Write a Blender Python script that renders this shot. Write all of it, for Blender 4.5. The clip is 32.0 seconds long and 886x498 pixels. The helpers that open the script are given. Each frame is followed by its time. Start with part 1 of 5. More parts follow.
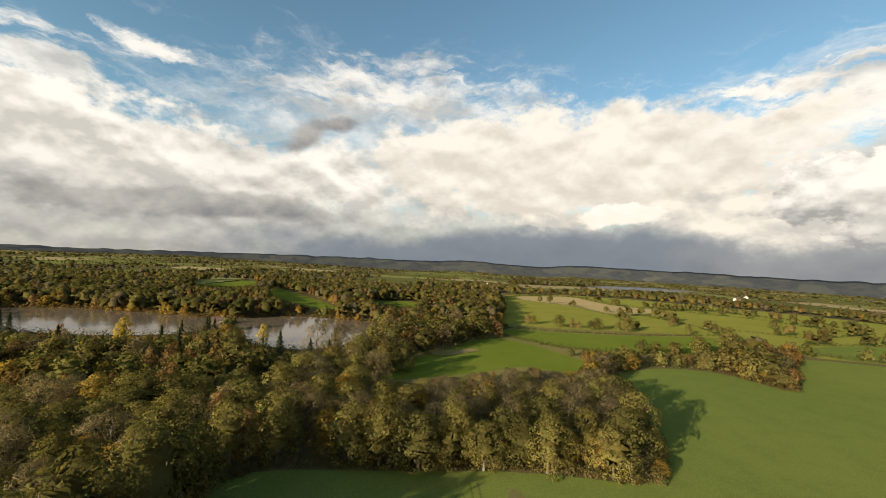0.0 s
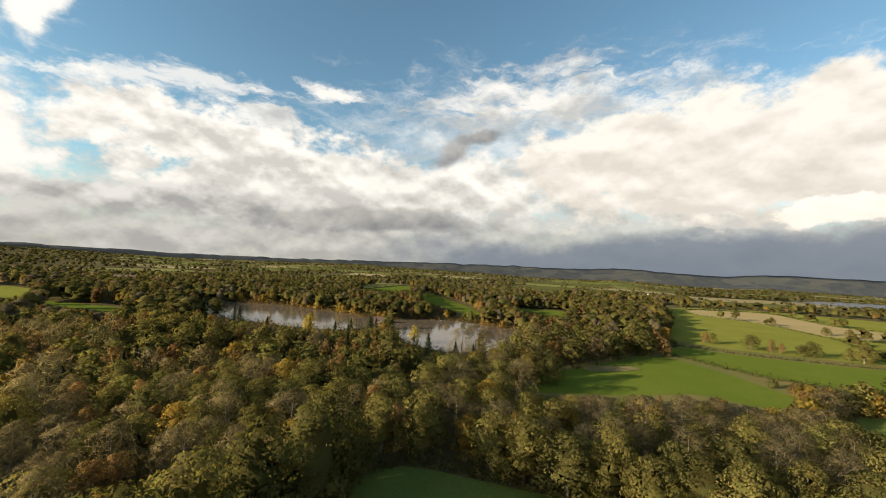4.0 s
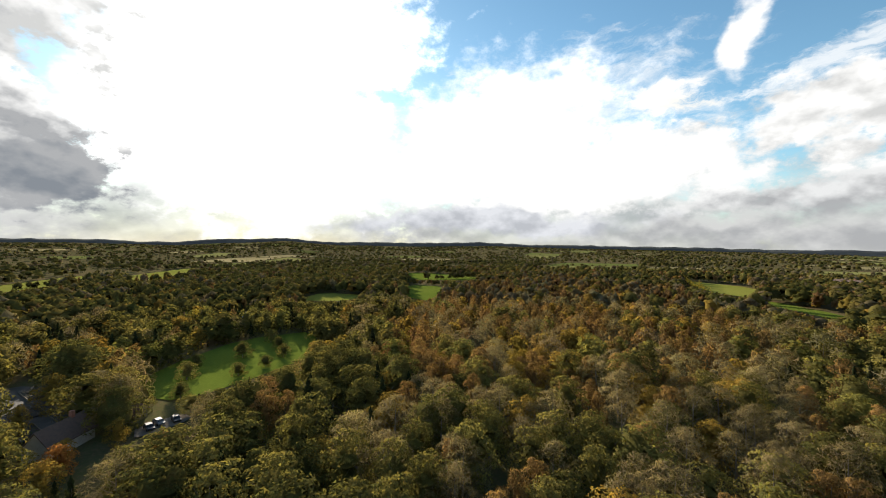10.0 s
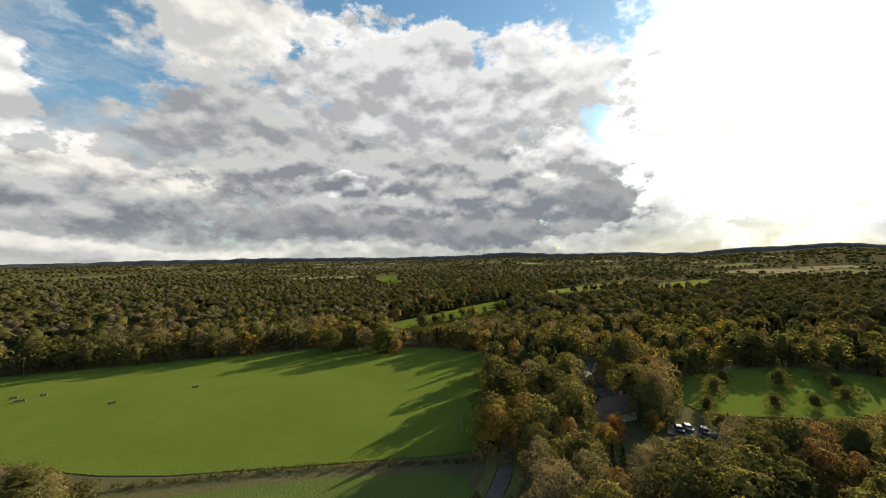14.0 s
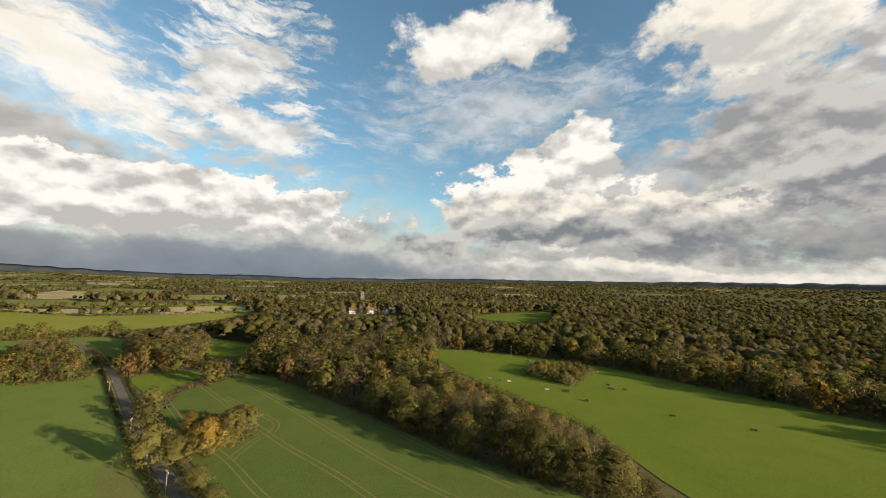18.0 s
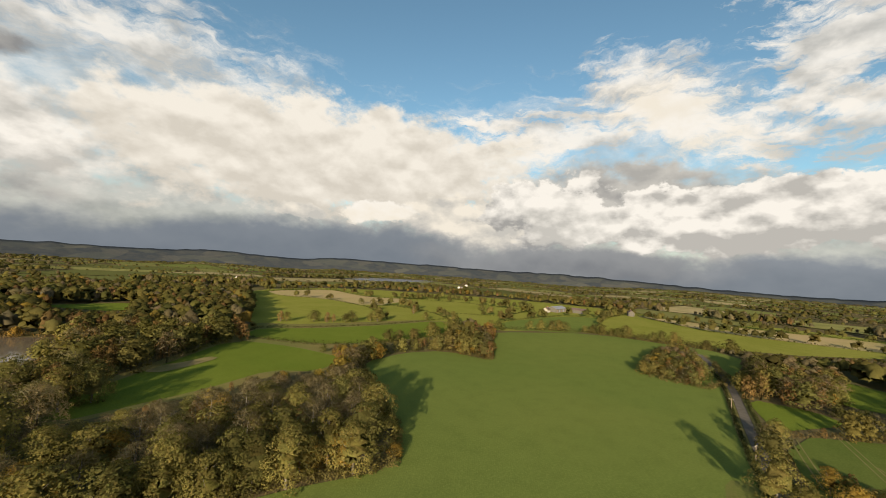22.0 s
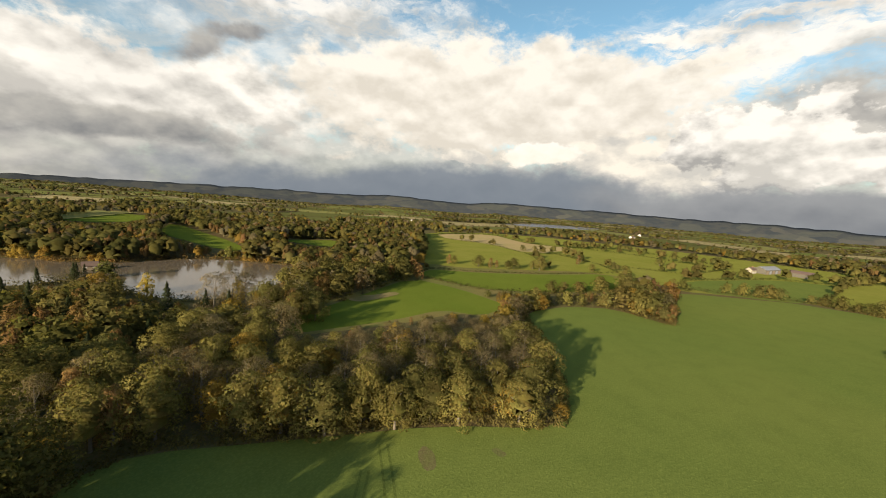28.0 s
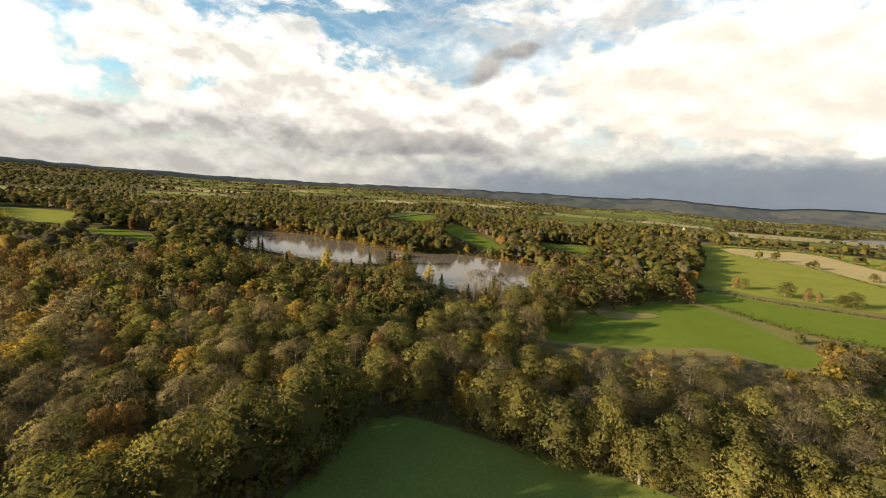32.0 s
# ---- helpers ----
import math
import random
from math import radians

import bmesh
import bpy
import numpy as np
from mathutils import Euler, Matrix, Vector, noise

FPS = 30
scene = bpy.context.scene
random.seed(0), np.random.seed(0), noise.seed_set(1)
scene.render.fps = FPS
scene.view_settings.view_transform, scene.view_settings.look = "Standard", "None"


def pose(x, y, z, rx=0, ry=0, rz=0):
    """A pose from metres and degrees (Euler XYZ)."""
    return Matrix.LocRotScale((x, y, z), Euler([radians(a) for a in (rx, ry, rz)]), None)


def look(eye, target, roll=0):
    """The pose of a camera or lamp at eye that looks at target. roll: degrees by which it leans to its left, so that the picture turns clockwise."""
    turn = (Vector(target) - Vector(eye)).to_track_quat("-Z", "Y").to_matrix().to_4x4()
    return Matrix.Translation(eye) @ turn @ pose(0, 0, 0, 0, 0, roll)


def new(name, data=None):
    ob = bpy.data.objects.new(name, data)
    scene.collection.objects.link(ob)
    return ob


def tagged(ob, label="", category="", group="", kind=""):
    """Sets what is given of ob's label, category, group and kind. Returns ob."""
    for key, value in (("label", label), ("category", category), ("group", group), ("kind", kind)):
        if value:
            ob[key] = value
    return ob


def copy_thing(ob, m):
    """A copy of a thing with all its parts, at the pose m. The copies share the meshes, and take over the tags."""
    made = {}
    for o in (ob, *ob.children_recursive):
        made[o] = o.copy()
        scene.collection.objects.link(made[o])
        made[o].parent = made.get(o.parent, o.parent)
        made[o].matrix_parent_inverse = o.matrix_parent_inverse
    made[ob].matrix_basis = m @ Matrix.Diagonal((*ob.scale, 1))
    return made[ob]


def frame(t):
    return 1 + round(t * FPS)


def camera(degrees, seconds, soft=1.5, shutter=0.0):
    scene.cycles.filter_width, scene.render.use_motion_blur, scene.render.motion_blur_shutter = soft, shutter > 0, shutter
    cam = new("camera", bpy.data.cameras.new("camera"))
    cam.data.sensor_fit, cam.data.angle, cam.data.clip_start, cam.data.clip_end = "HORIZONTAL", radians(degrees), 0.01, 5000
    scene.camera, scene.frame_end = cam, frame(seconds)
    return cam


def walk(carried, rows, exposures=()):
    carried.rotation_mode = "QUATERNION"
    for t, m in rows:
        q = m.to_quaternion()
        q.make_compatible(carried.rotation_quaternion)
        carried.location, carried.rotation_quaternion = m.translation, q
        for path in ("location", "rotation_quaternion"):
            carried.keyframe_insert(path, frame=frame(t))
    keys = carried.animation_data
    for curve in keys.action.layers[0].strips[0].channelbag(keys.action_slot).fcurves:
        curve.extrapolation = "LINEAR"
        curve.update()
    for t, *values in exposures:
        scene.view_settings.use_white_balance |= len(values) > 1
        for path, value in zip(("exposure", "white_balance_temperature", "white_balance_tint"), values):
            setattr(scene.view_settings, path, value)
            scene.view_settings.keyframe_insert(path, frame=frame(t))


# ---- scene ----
LENS = 98.5
cam = camera(LENS, 32.0, soft=1.0)

# seconds, east, north, height, heading (anticlockwise from north), tilt, lean
PATH = [
    (0.0, 0.41, 1.40, 49.30, 0.00, 2.22, 2.99),
    (0.5, 0.60, 1.91, 49.11, 0.21, 2.61, 2.93),
    (1.0, 0.83, 2.55, 48.88, 0.54, 2.90, 2.92),
    (1.5, 1.07, 3.30, 48.66, 1.08, 3.20, 2.86),
    (2.0, 1.24, 4.11, 48.45, 2.90, 3.42, 2.86),
    (2.5, 1.27, 4.93, 48.27, 5.85, 3.46, 3.12),
    (3.0, 1.13, 5.72, 48.12, 9.79, 3.32, 3.24),
    (3.5, 0.87, 6.43, 47.97, 15.24, 2.90, 3.16),
    (4.0, 0.56, 7.02, 47.85, 21.53, 2.30, 3.01),
    (4.5, 0.25, 7.44, 47.74, 27.99, 1.66, 2.88),
    (5.0, 0.00, 7.65, 47.68, 34.30, 1.04, 2.80),
    (5.5, -0.14, 7.68, 47.66, 40.12, 0.42, 2.59),
    (6.0, -0.17, 7.59, 47.69, 46.50, -0.04, 2.15),
    (6.5, -0.08, 7.42, 47.77, 52.98, -0.70, 1.70),
    (7.0, 0.11, 7.18, 47.88, 60.67, -1.12, 1.46),
    (7.5, 0.40, 6.91, 48.01, 67.96, -1.17, 1.24),
    (8.0, 0.77, 6.64, 48.14, 75.96, -1.12, 1.01),
    (8.5, 1.18, 6.44, 48.27, 83.45, -1.06, 0.80),
    (9.0, 1.58, 6.31, 48.40, 91.71, -0.76, 0.32),
    (9.5, 1.93, 6.25, 48.52, 99.39, -0.29, 0.09),
    (10.0, 2.20, 6.21, 48.62, 107.74, 0.01, -0.07),
    (10.5, 2.36, 6.19, 48.70, 115.58, 0.20, -0.21),
    (11.0, 2.47, 6.17, 48.78, 124.11, 0.36, -0.31),
    (11.5, 2.54, 6.17, 48.85, 131.96, 0.43, -0.44),
    (12.0, 2.61, 6.17, 48.92, 140.48, 0.67, -0.57),
    (12.5, 2.64, 6.13, 48.96, 148.88, 0.97, -0.56),
    (13.0, 2.60, 6.01, 48.97, 158.18, 1.28, -0.62),
    (13.5, 2.49, 5.78, 48.95, 166.80, 1.67, -0.82),
    (14.0, 2.32, 5.47, 48.94, 176.15, 2.17, -0.87),
    (14.5, 2.15, 5.15, 49.01, 185.04, 2.47, -0.92),
    (15.0, 2.04, 4.86, 49.18, 193.95, 2.82, -0.82),
    (15.5, 2.02, 4.64, 49.46, 202.92, 3.23, -0.46),
    (16.0, 2.08, 4.45, 49.84, 211.98, 3.64, 0.04),
    (16.5, 2.18, 4.28, 50.27, 221.15, 4.00, 0.61),
    (17.0, 2.30, 4.10, 50.68, 230.39, 4.31, 1.17),
    (17.5, 2.45, 3.91, 51.01, 238.90, 4.50, 1.64),
    (18.0, 2.67, 3.73, 51.23, 248.04, 4.53, 2.12),
    (18.5, 3.00, 3.60, 51.34, 256.87, 4.41, 2.26),
    (19.0, 3.42, 3.58, 51.38, 266.86, 4.01, 2.33),
    (19.5, 3.82, 3.69, 51.38, 276.07, 3.65, 2.42),
    (20.0, 4.14, 3.92, 51.36, 286.05, 3.45, 2.79),
    (20.5, 4.32, 4.21, 51.34, 295.23, 3.28, 2.92),
    (21.0, 4.40, 4.48, 51.33, 305.41, 3.26, 3.12),
    (21.5, 4.39, 4.68, 51.37, 314.98, 3.24, 3.32),
    (22.0, 4.31, 4.78, 51.49, 325.27, 3.05, 3.62),
    (22.5, 4.19, 4.78, 51.66, 334.78, 2.73, 3.74),
    (23.0, 4.05, 4.75, 51.88, 342.59, 2.43, 3.82),
    (23.5, 3.94, 4.79, 52.08, 346.14, 2.39, 3.89),
    (24.0, 3.86, 4.99, 52.28, 346.62, 2.37, 4.19),
    (24.5, 3.79, 5.39, 52.48, 346.82, 2.72, 4.21),
    (25.0, 3.71, 5.99, 52.70, 347.11, 3.88, 4.18),
    (25.5, 3.64, 6.76, 52.95, 347.45, 5.28, 4.13),
    (26.0, 3.61, 7.67, 53.20, 347.64, 4.86, 4.13),
    (26.5, 3.64, 8.65, 53.41, 347.49, 0.56, 4.29),
    (27.0, 3.74, 9.63, 53.55, 347.10, -6.37, 4.55),
    (27.5, 3.85, 10.52, 53.61, 347.24, -7.58, 4.39),
    (28.0, 3.94, 11.24, 53.65, 348.27, -6.81, 4.27),
    (28.5, 3.97, 11.82, 53.72, 349.99, -6.33, 4.38),
    (29.0, 3.95, 12.34, 53.85, 352.72, -6.17, 4.58),
    (29.5, 3.92, 12.89, 54.03, 356.03, -6.37, 4.61),
    (30.0, 3.90, 13.53, 54.24, 360.56, -6.47, 4.30),
    (30.5, 3.89, 14.22, 54.47, 365.99, -6.76, 4.10),
    (31.0, 3.89, 14.88, 54.74, 372.64, -7.38, 4.22),
    (31.5, 3.88, 15.45, 55.01, 378.89, -8.15, 4.22),
    (32.0, 3.87, 15.90, 55.26, 385.18, -9.02, 4.00),
]


def aim(x, y, z, heading, tilt, lean):
    h, p = radians(heading), radians(tilt)
    eye = Vector((x, y, z))
    return look(eye, eye + Vector((-math.sin(h) * math.cos(p), math.cos(h) * math.cos(p), math.sin(p))), lean)


# seconds, stops, warmth
EXPOSURES = [(0.0, 1.3, 6900), (3.0, 1.33, 6850), (6.0, 1.42, 6450), (9.0, 1.45, 6250), (12.0, 1.37, 6200), (14.5, 1.27, 6350), (18.0, 1.25, 6650), (22.0, 1.14, 6850), (25.0, 1.24, 6950), (28.0, 1.35, 6900), (30.0, 1.45, 6900), (32.0, 1.64, 6900)]
walk(cam, [(row[0], aim(*row[1:])) for row in PATH], [(t, stops, warm, 11) for t, stops, warm in EXPOSURES])

# ---- light: low autumn sun under a broken sky ----
SUN_HEADING, SUN_HEIGHT = 134.0, 13.5
SKY_LEVEL = 0.38


def direction(az, el):
    a, e = radians(az), radians(el)
    return Vector((-math.sin(a) * math.cos(e), math.cos(a) * math.cos(e), math.sin(e)))


sun_data = bpy.data.lights.new("sun", "SUN")
sun_data.energy, sun_data.angle, sun_data.color = 5.0, radians(0.6), (1.0, 0.86, 0.66)
sun = new("sun", sun_data)
sun.matrix_world = look((0, 0, 400), Vector((0, 0, 400)) - direction(SUN_HEADING, SUN_HEIGHT))

world = bpy.data.worlds.new("sky")
scene.world = world
world.use_nodes = True
wt = world.node_tree
wt.nodes.clear()


def node(tree, kind, **given):
    n = tree.nodes.new(kind)
    for key, value in given.items():
        if key in n.inputs:
            sock = n.inputs[key]
            if isinstance(value, bpy.types.NodeSocket):
                tree.links.new(value, sock)
            else:
                sock.default_value = value
    return n


def feed(tree, value, sock):
    if isinstance(value, bpy.types.NodeSocket):
        tree.links.new(value, sock)
    else:
        sock.default_value = value


def calc(tree, op, a, b=0.0, c=0.0, clamp=False):
    n = tree.nodes.new("ShaderNodeMath")
    n.operation, n.use_clamp = op, clamp
    for sock, value in zip(n.inputs, (a, b, c)):
        feed(tree, value, sock)
    return n.outputs[0]


def vcalc(tree, op, a, b=(0, 0, 0)):
    n = tree.nodes.new("ShaderNodeVectorMath")
    n.operation = op
    feed(tree, a, n.inputs[0])
    if op == "SCALE":
        feed(tree, b, n.inputs[3])
    else:
        feed(tree, b, n.inputs[1])
    return n.outputs["Value"] if op == "DOT_PRODUCT" else n.outputs[0]


def blend(tree, fac, a, b, how="MIX"):
    n = tree.nodes.new("ShaderNodeMix")
    n.data_type, n.blend_type, n.clamp_factor = "RGBA", how, True
    feed(tree, fac, n.inputs[0])
    feed(tree, a if isinstance(a, bpy.types.NodeSocket) else (*a, 1), n.inputs[6])
    feed(tree, b if isinstance(b, bpy.types.NodeSocket) else (*b, 1), n.inputs[7])
    return n.outputs[2]


def fbm(tree, vec, scale, detail=5.0, rough=0.55):
    n = tree.nodes.new("ShaderNodeTexNoise")
    feed(tree, vec, n.inputs["Vector"])
    n.inputs["Scale"].default_value, n.inputs["Detail"].default_value, n.inputs["Roughness"].default_value = scale, detail, rough
    return n.outputs["Fac"], n.outputs["Color"]


def ramp(tree, value, lo, hi, out_lo=0.0, out_hi=1.0, smooth=True):
    n = tree.nodes.new("ShaderNodeMapRange")
    n.interpolation_type = "SMOOTHSTEP" if smooth else "LINEAR"
    for sock, v in zip(n.inputs[:5], (value, lo, hi, out_lo, out_hi)):
        feed(tree, v, sock)
    return n.outputs[0]


coord = wt.nodes.new("ShaderNodeTexCoord").outputs["Generated"]
flat = vcalc(wt, "MULTIPLY", coord, (1.0, 1.0, 1.6))
_, wob = fbm(wt, flat, 3.2, 6.0, 0.6)
wob = vcalc(wt, "SCALE", vcalc(wt, "SUBTRACT", wob, (0.5, 0.5, 0.5)), 0.16)
view = vcalc(wt, "ADD", coord, wob)
puff, _ = fbm(wt, flat, 11.0, 8.0, 0.62)
grain, _ = fbm(wt, vcalc(wt, "ADD", flat, (0.02, 0.02, 0.05)), 8.0, 7.0, 0.6)
streak, _ = fbm(wt, vcalc(wt, "MULTIPLY", view, (1.0, 1.0, 4.0)), 9.0, 7.0, 0.65)

air = wt.nodes.new("ShaderNodeTexSky")
air.sky_type, air.sun_disc = "NISHITA", False
air.sun_elevation, air.sun_rotation = radians(SUN_HEIGHT), radians(360 - SUN_HEADING)
air.air_density, air.dust_density, air.ozone_density = 1.0, 0.4, 2.0
lumps = calc(wt, "MULTIPLY_ADD", grain, 3.8, -1.9)
# light on the upper side of every billow
here, _ = fbm(wt, flat, 9.0, 5.0, 0.5)
above, _ = fbm(wt, vcalc(wt, "ADD", flat, (0.0, 0.0, 0.034)), 9.0, 5.0, 0.5)
relief = calc(wt, "MULTIPLY", calc(wt, "SUBTRACT", here, above), 4.6)
billows = calc(wt, "MULTIPLY_ADD", lumps, 0.4, relief)
sky = vcalc(wt, "MULTIPLY", air.outputs[0], tuple(c * 0.078 / SKY_LEVEL for c in (0.86, 1.03, 0.96)))


def cloud(az, el, wide, high, top, low, rag=0.9, soft=0.35, cover=1.0, noise_in=None, turn=0.0, lump=1.0):
    """One mass of cloud: where it hangs and how far it reaches, in degrees, and the light of its top and of its base."""
    global sky
    side = direction(az - 90, 0)
    c = direction(az, el)
    up = c.cross(side).normalized()
    if up.z < 0:
        up = -up
    s, k = math.sin(radians(turn)), math.cos(radians(turn))
    e1, e2 = side * k + up * s, up * k - side * s
    lie = wt.nodes.new("ShaderNodeMapping")
    lie.vector_type = "TEXTURE"
    # a trace of the clouds behind, which has them worked out one after another
    bent = wt.nodes.new("ShaderNodeVectorMath")
    bent.operation = "MULTIPLY_ADD"
    for sock, value in zip(bent.inputs, (sky, (1e-7, 1e-7, 1e-7), view)):
        feed(wt, value, sock)
    wt.links.new(bent.outputs[0], lie.inputs["Vector"])
    lie.inputs["Location"].default_value = c
    lie.inputs["Rotation"].default_value = Matrix((e1, c, e2)).transposed().to_euler()
    lie.inputs["Scale"].default_value = (math.sin(radians(min(wide, 80))), 1.1, math.sin(radians(high)))
    out = lie.outputs[0]
    far_out = wt.nodes.new("ShaderNodeVectorMath")
    far_out.operation = "LENGTH"
    wt.links.new(out, far_out.inputs[0])
    f = calc(wt, "SUBTRACT", calc(wt, "MULTIPLY_ADD", noise_in or puff, rag * 2, 1.0 - rag), far_out.outputs["Value"])
    mask = ramp(wt, f, 0.0, soft, 0.0, cover)
    shade = calc(wt, "MULTIPLY_ADD", billows, lump, calc(wt, "ADD", vcalc(wt, "DOT_PRODUCT", out, (0, 0, 0.5)), 0.5))
    sky = blend(wt, mask, sky, blend(wt, shade, low, top))


WHITE, CREAM, PALE = (1.12, 1.09, 1.02), (1.06, 1.0, 0.88), (0.68, 0.67, 0.63)
MID, GREY, STORM, BLAZE = (0.44, 0.44, 0.43), (0.25, 0.27, 0.29), (0.13, 0.15, 0.18), (3.0, 2.9, 2.7)
# veil low over the land
for heading in range(0, 360, 45):
    cloud(heading, 0, 42, 16, PALE, MID, 0.5, 0.5, 0.92)
# high thin cloud
cloud(10, 20, 50, 10, WHITE, PALE, 1.0, 1.0, 0.55, streak)
cloud(300, 20, 40, 9, WHITE, PALE, 1.2, 1.0, 0.5, streak)
cloud(240, 24, 30, 9, WHITE, PALE, 1.2, 1.0, 0.5, streak)
cloud(90, 18, 24, 10, WHITE, WHITE, 1.2, 0.9, 0.6, streak)
cloud(8, 23, 20, 5.5, WHITE, PALE, 1.2, 0.9, 0.8, streak)
cloud(311, 20, 13, 3.2, WHITE, PALE, 1.6, 0.6, 0.85, streak)
cloud(300, 25, 9, 6, WHITE, PALE, 1.2, 0.8, 0.9, streak)
cloud(39, 23.4, 5, 1.5, WHITE, WHITE, 1.2, 0.7, 0.9, streak)
cloud(47, 18, 8, 3, WHITE, PALE, 1.2, 0.7, 0.8, streak)
cloud(279, 25, 14, 8, WHITE, PALE, 1.9, 0.8, 0.9, streak, 60)
cloud(294, 21, 12, 4.6, WHITE, CREAM, 1.2, 0.7, 0.95, streak, -25)
cloud(317, 17, 11, 5, WHITE, CREAM, 1.0, 0.6, 0.9, streak)
cloud(274, 18, 10, 6, WHITE, PALE, 1.6, 0.8, 0.85, streak)
cloud(69.5, 23, 2.6, 4.9, WHITE, WHITE, 0.6, 0.5, 1.0, None, -15)
cloud(78, 18, 5.5, 1.8, WHITE, CREAM, 1.2, 0.6, 0.95, streak)
cloud(57, 20, 12, 2.2, WHITE, WHITE, 1.4, 0.8, 0.7, streak, 14)
# glare where the sun stands behind thin cloud
cloud(SUN_HEADING - 4, 14, 20, 13, BLAZE, BLAZE, 0.7, 0.8)
cloud(SUN_HEADING - 6, 32, 20, 18, BLAZE, BLAZE, 0.7, 0.6)
cloud(SUN_HEADING - 34, 11, 22, 7.5, WHITE, WHITE, 0.9, 0.5)
cloud(SUN_HEADING + 10, 18, 11, 14, BLAZE, WHITE, 0.5, 0.5)
# banks of cumulus
cloud(82, 9, 18, 6.5, WHITE, PALE, 0.4, 0.6)
cloud(186, 13, 42, 13, PALE, MID, 0.3, 0.5)
cloud(224, 10, 22, 9, PALE, MID, 0.5, 0.5)
cloud(36, 9, 24, 8, PALE, MID, 0.4, 0.5)
cloud(18, 11, 16, 6.5, WHITE, PALE, 0.5, 0.6)
cloud(300, 11, 26, 6.5, PALE, MID, 0.5, 0.6)
cloud(341, 14.5, 33, 9.0, (1.06, 1.02, 0.93), (0.80, 0.76, 0.68), 0.7, 0.3, lump=0.8)
cloud(40, 11, 27, 7.5, (1.02, 1.0, 0.94), (0.62, 0.61, 0.58), 0.9, 0.35, lump=0.8)
cloud(54, 14, 24, 4.5, WHITE, PALE, 1.0, 0.45)
cloud(319, 7, 14, 4.6, CREAM, PALE, 1.0, 0.25)
cloud(309, 9, 12, 5, WHITE, MID, 1.2, 0.2)
cloud(297, 15, 8, 1.5, PALE, (0.5, 0.5, 0.48), 0.9, 0.5)
cloud(284, 8.6, 28, 4.8, WHITE, (0.6, 0.59, 0.56), 0.9, 0.14, lump=1.3)
cloud(234, 10, 17, 8, WHITE, (0.55, 0.55, 0.53), 1.0, 0.16, lump=1.3)
cloud(228, 17, 5.5, 6, WHITE, (0.6, 0.6, 0.57), 0.8, 0.16, lump=1.3)
cloud(226, 9, 30, 5, CREAM, MID, 1.2, 0.25)
cloud(180, 17, 34, 15, PALE, MID, 0.5, 0.6)
cloud(207, 30, 12, 9, CREAM, PALE, 0.9, 0.35)
cloud(244, 33, 13, 4.5, WHITE, PALE, 1.0, 0.4)
cloud(162, 24, 15, 9, WHITE, PALE, 1.2, 0.35)
cloud(184, 27, 18, 7, WHITE, MID, 1.3, 0.3)
cloud(180, 24, 22, 9, (0.9, 0.89, 0.85), (0.5, 0.5, 0.5), 0.9, 0.3, lump=1.3)
cloud(205, 18, 11, 6, PALE, (0.36, 0.37, 0.38), 0.9, 0.3, lump=1.2)
cloud(188, 12, 20, 7, PALE, (0.30, 0.31, 0.33), 1.1, 0.2, lump=1.3)
cloud(164, 10, 16, 7.5, PALE, (0.27, 0.285, 0.31), 1.1, 0.2, lump=1.3)
cloud(158, 14, 9, 3.5, WHITE, MID, 1.5, 0.3)
cloud(190, 12, 7, 2.6, WHITE, GREY, 1.6, 0.25)
cloud(153, 8, 7, 5, MID, GREY, 1.2, 0.35)
# flat grey bases, light under them, and rain
cloud(228, 7, 34, 3.2, PALE, GREY, 1.0, 0.4)
cloud(187, 5, 36, 2.6, MID, GREY, 0.8, 0.4)
cloud(215, 2.0, 45, 1.0, CREAM, PALE, 0.8, 0.6, 0.9)
cloud(99, 17, 22, 12, (1.7, 1.65, 1.55), (1.4, 1.36, 1.3), 0.8, 0.7)
cloud(92, 9, 36, 6.5, WHITE, WHITE, 0.9, 0.5, 0.95)
cloud(102, 3.4, 28, 2.2, (0.8, 0.8, 0.8), (0.52, 0.53, 0.54), 0.7, 0.5)
cloud(53, 6, 28, 2.6, (0.85, 0.84, 0.8), MID, 0.8, 0.5)
cloud(33, 6.2, 27, 2.6, (0.6, 0.59, 0.55), (0.27, 0.28, 0.29), 0.4, 0.5, lump=0.5)
cloud(22, 15.6, 4.4, 2.6, (0.5, 0.5, 0.48), (0.33, 0.34, 0.35), 0.8, 0.7, turn=30)
cloud(16.5, 18.4, 4.8, 1.5, (0.5, 0.5, 0.48), (0.33, 0.34, 0.35), 0.8, 0.7, turn=8)
cloud(60, 1.6, 40, 1.8, PALE, MID, 0.4, 0.7, 0.9)
cloud(346, 0.6, 62, 5.6, (0.275, 0.315, 0.365), (0.165, 0.205, 0.26), 0.12, 0.45, lump=0.15)
cloud(346, 6.4, 3.2, 1.3, CREAM, PALE, 0.9, 0.3)
cloud(334.5, 7.4, 5.5, 2.2, WHITE, CREAM, 0.9, 0.3)
cloud(322, 5.6, 4.4, 1.3, CREAM, PALE, 0.9, 0.3)
cloud(308, 8.5, 7.5, 4.2, WHITE, PALE, 1.0, 0.25)
cloud(278, 0.6, 46, 3.6, (0.32, 0.36, 0.41), (0.19, 0.23, 0.28), 0.15, 0.5, lump=0.2)
cloud(308, 2.0, 26, 3.0, (0.38, 0.40, 0.42), (0.24, 0.26, 0.29), 0.15, 0.5, lump=0.25)
bg = node(wt, "ShaderNodeBackground", Strength=SKY_LEVEL)
wt.links.new(sky, bg.inputs["Color"])
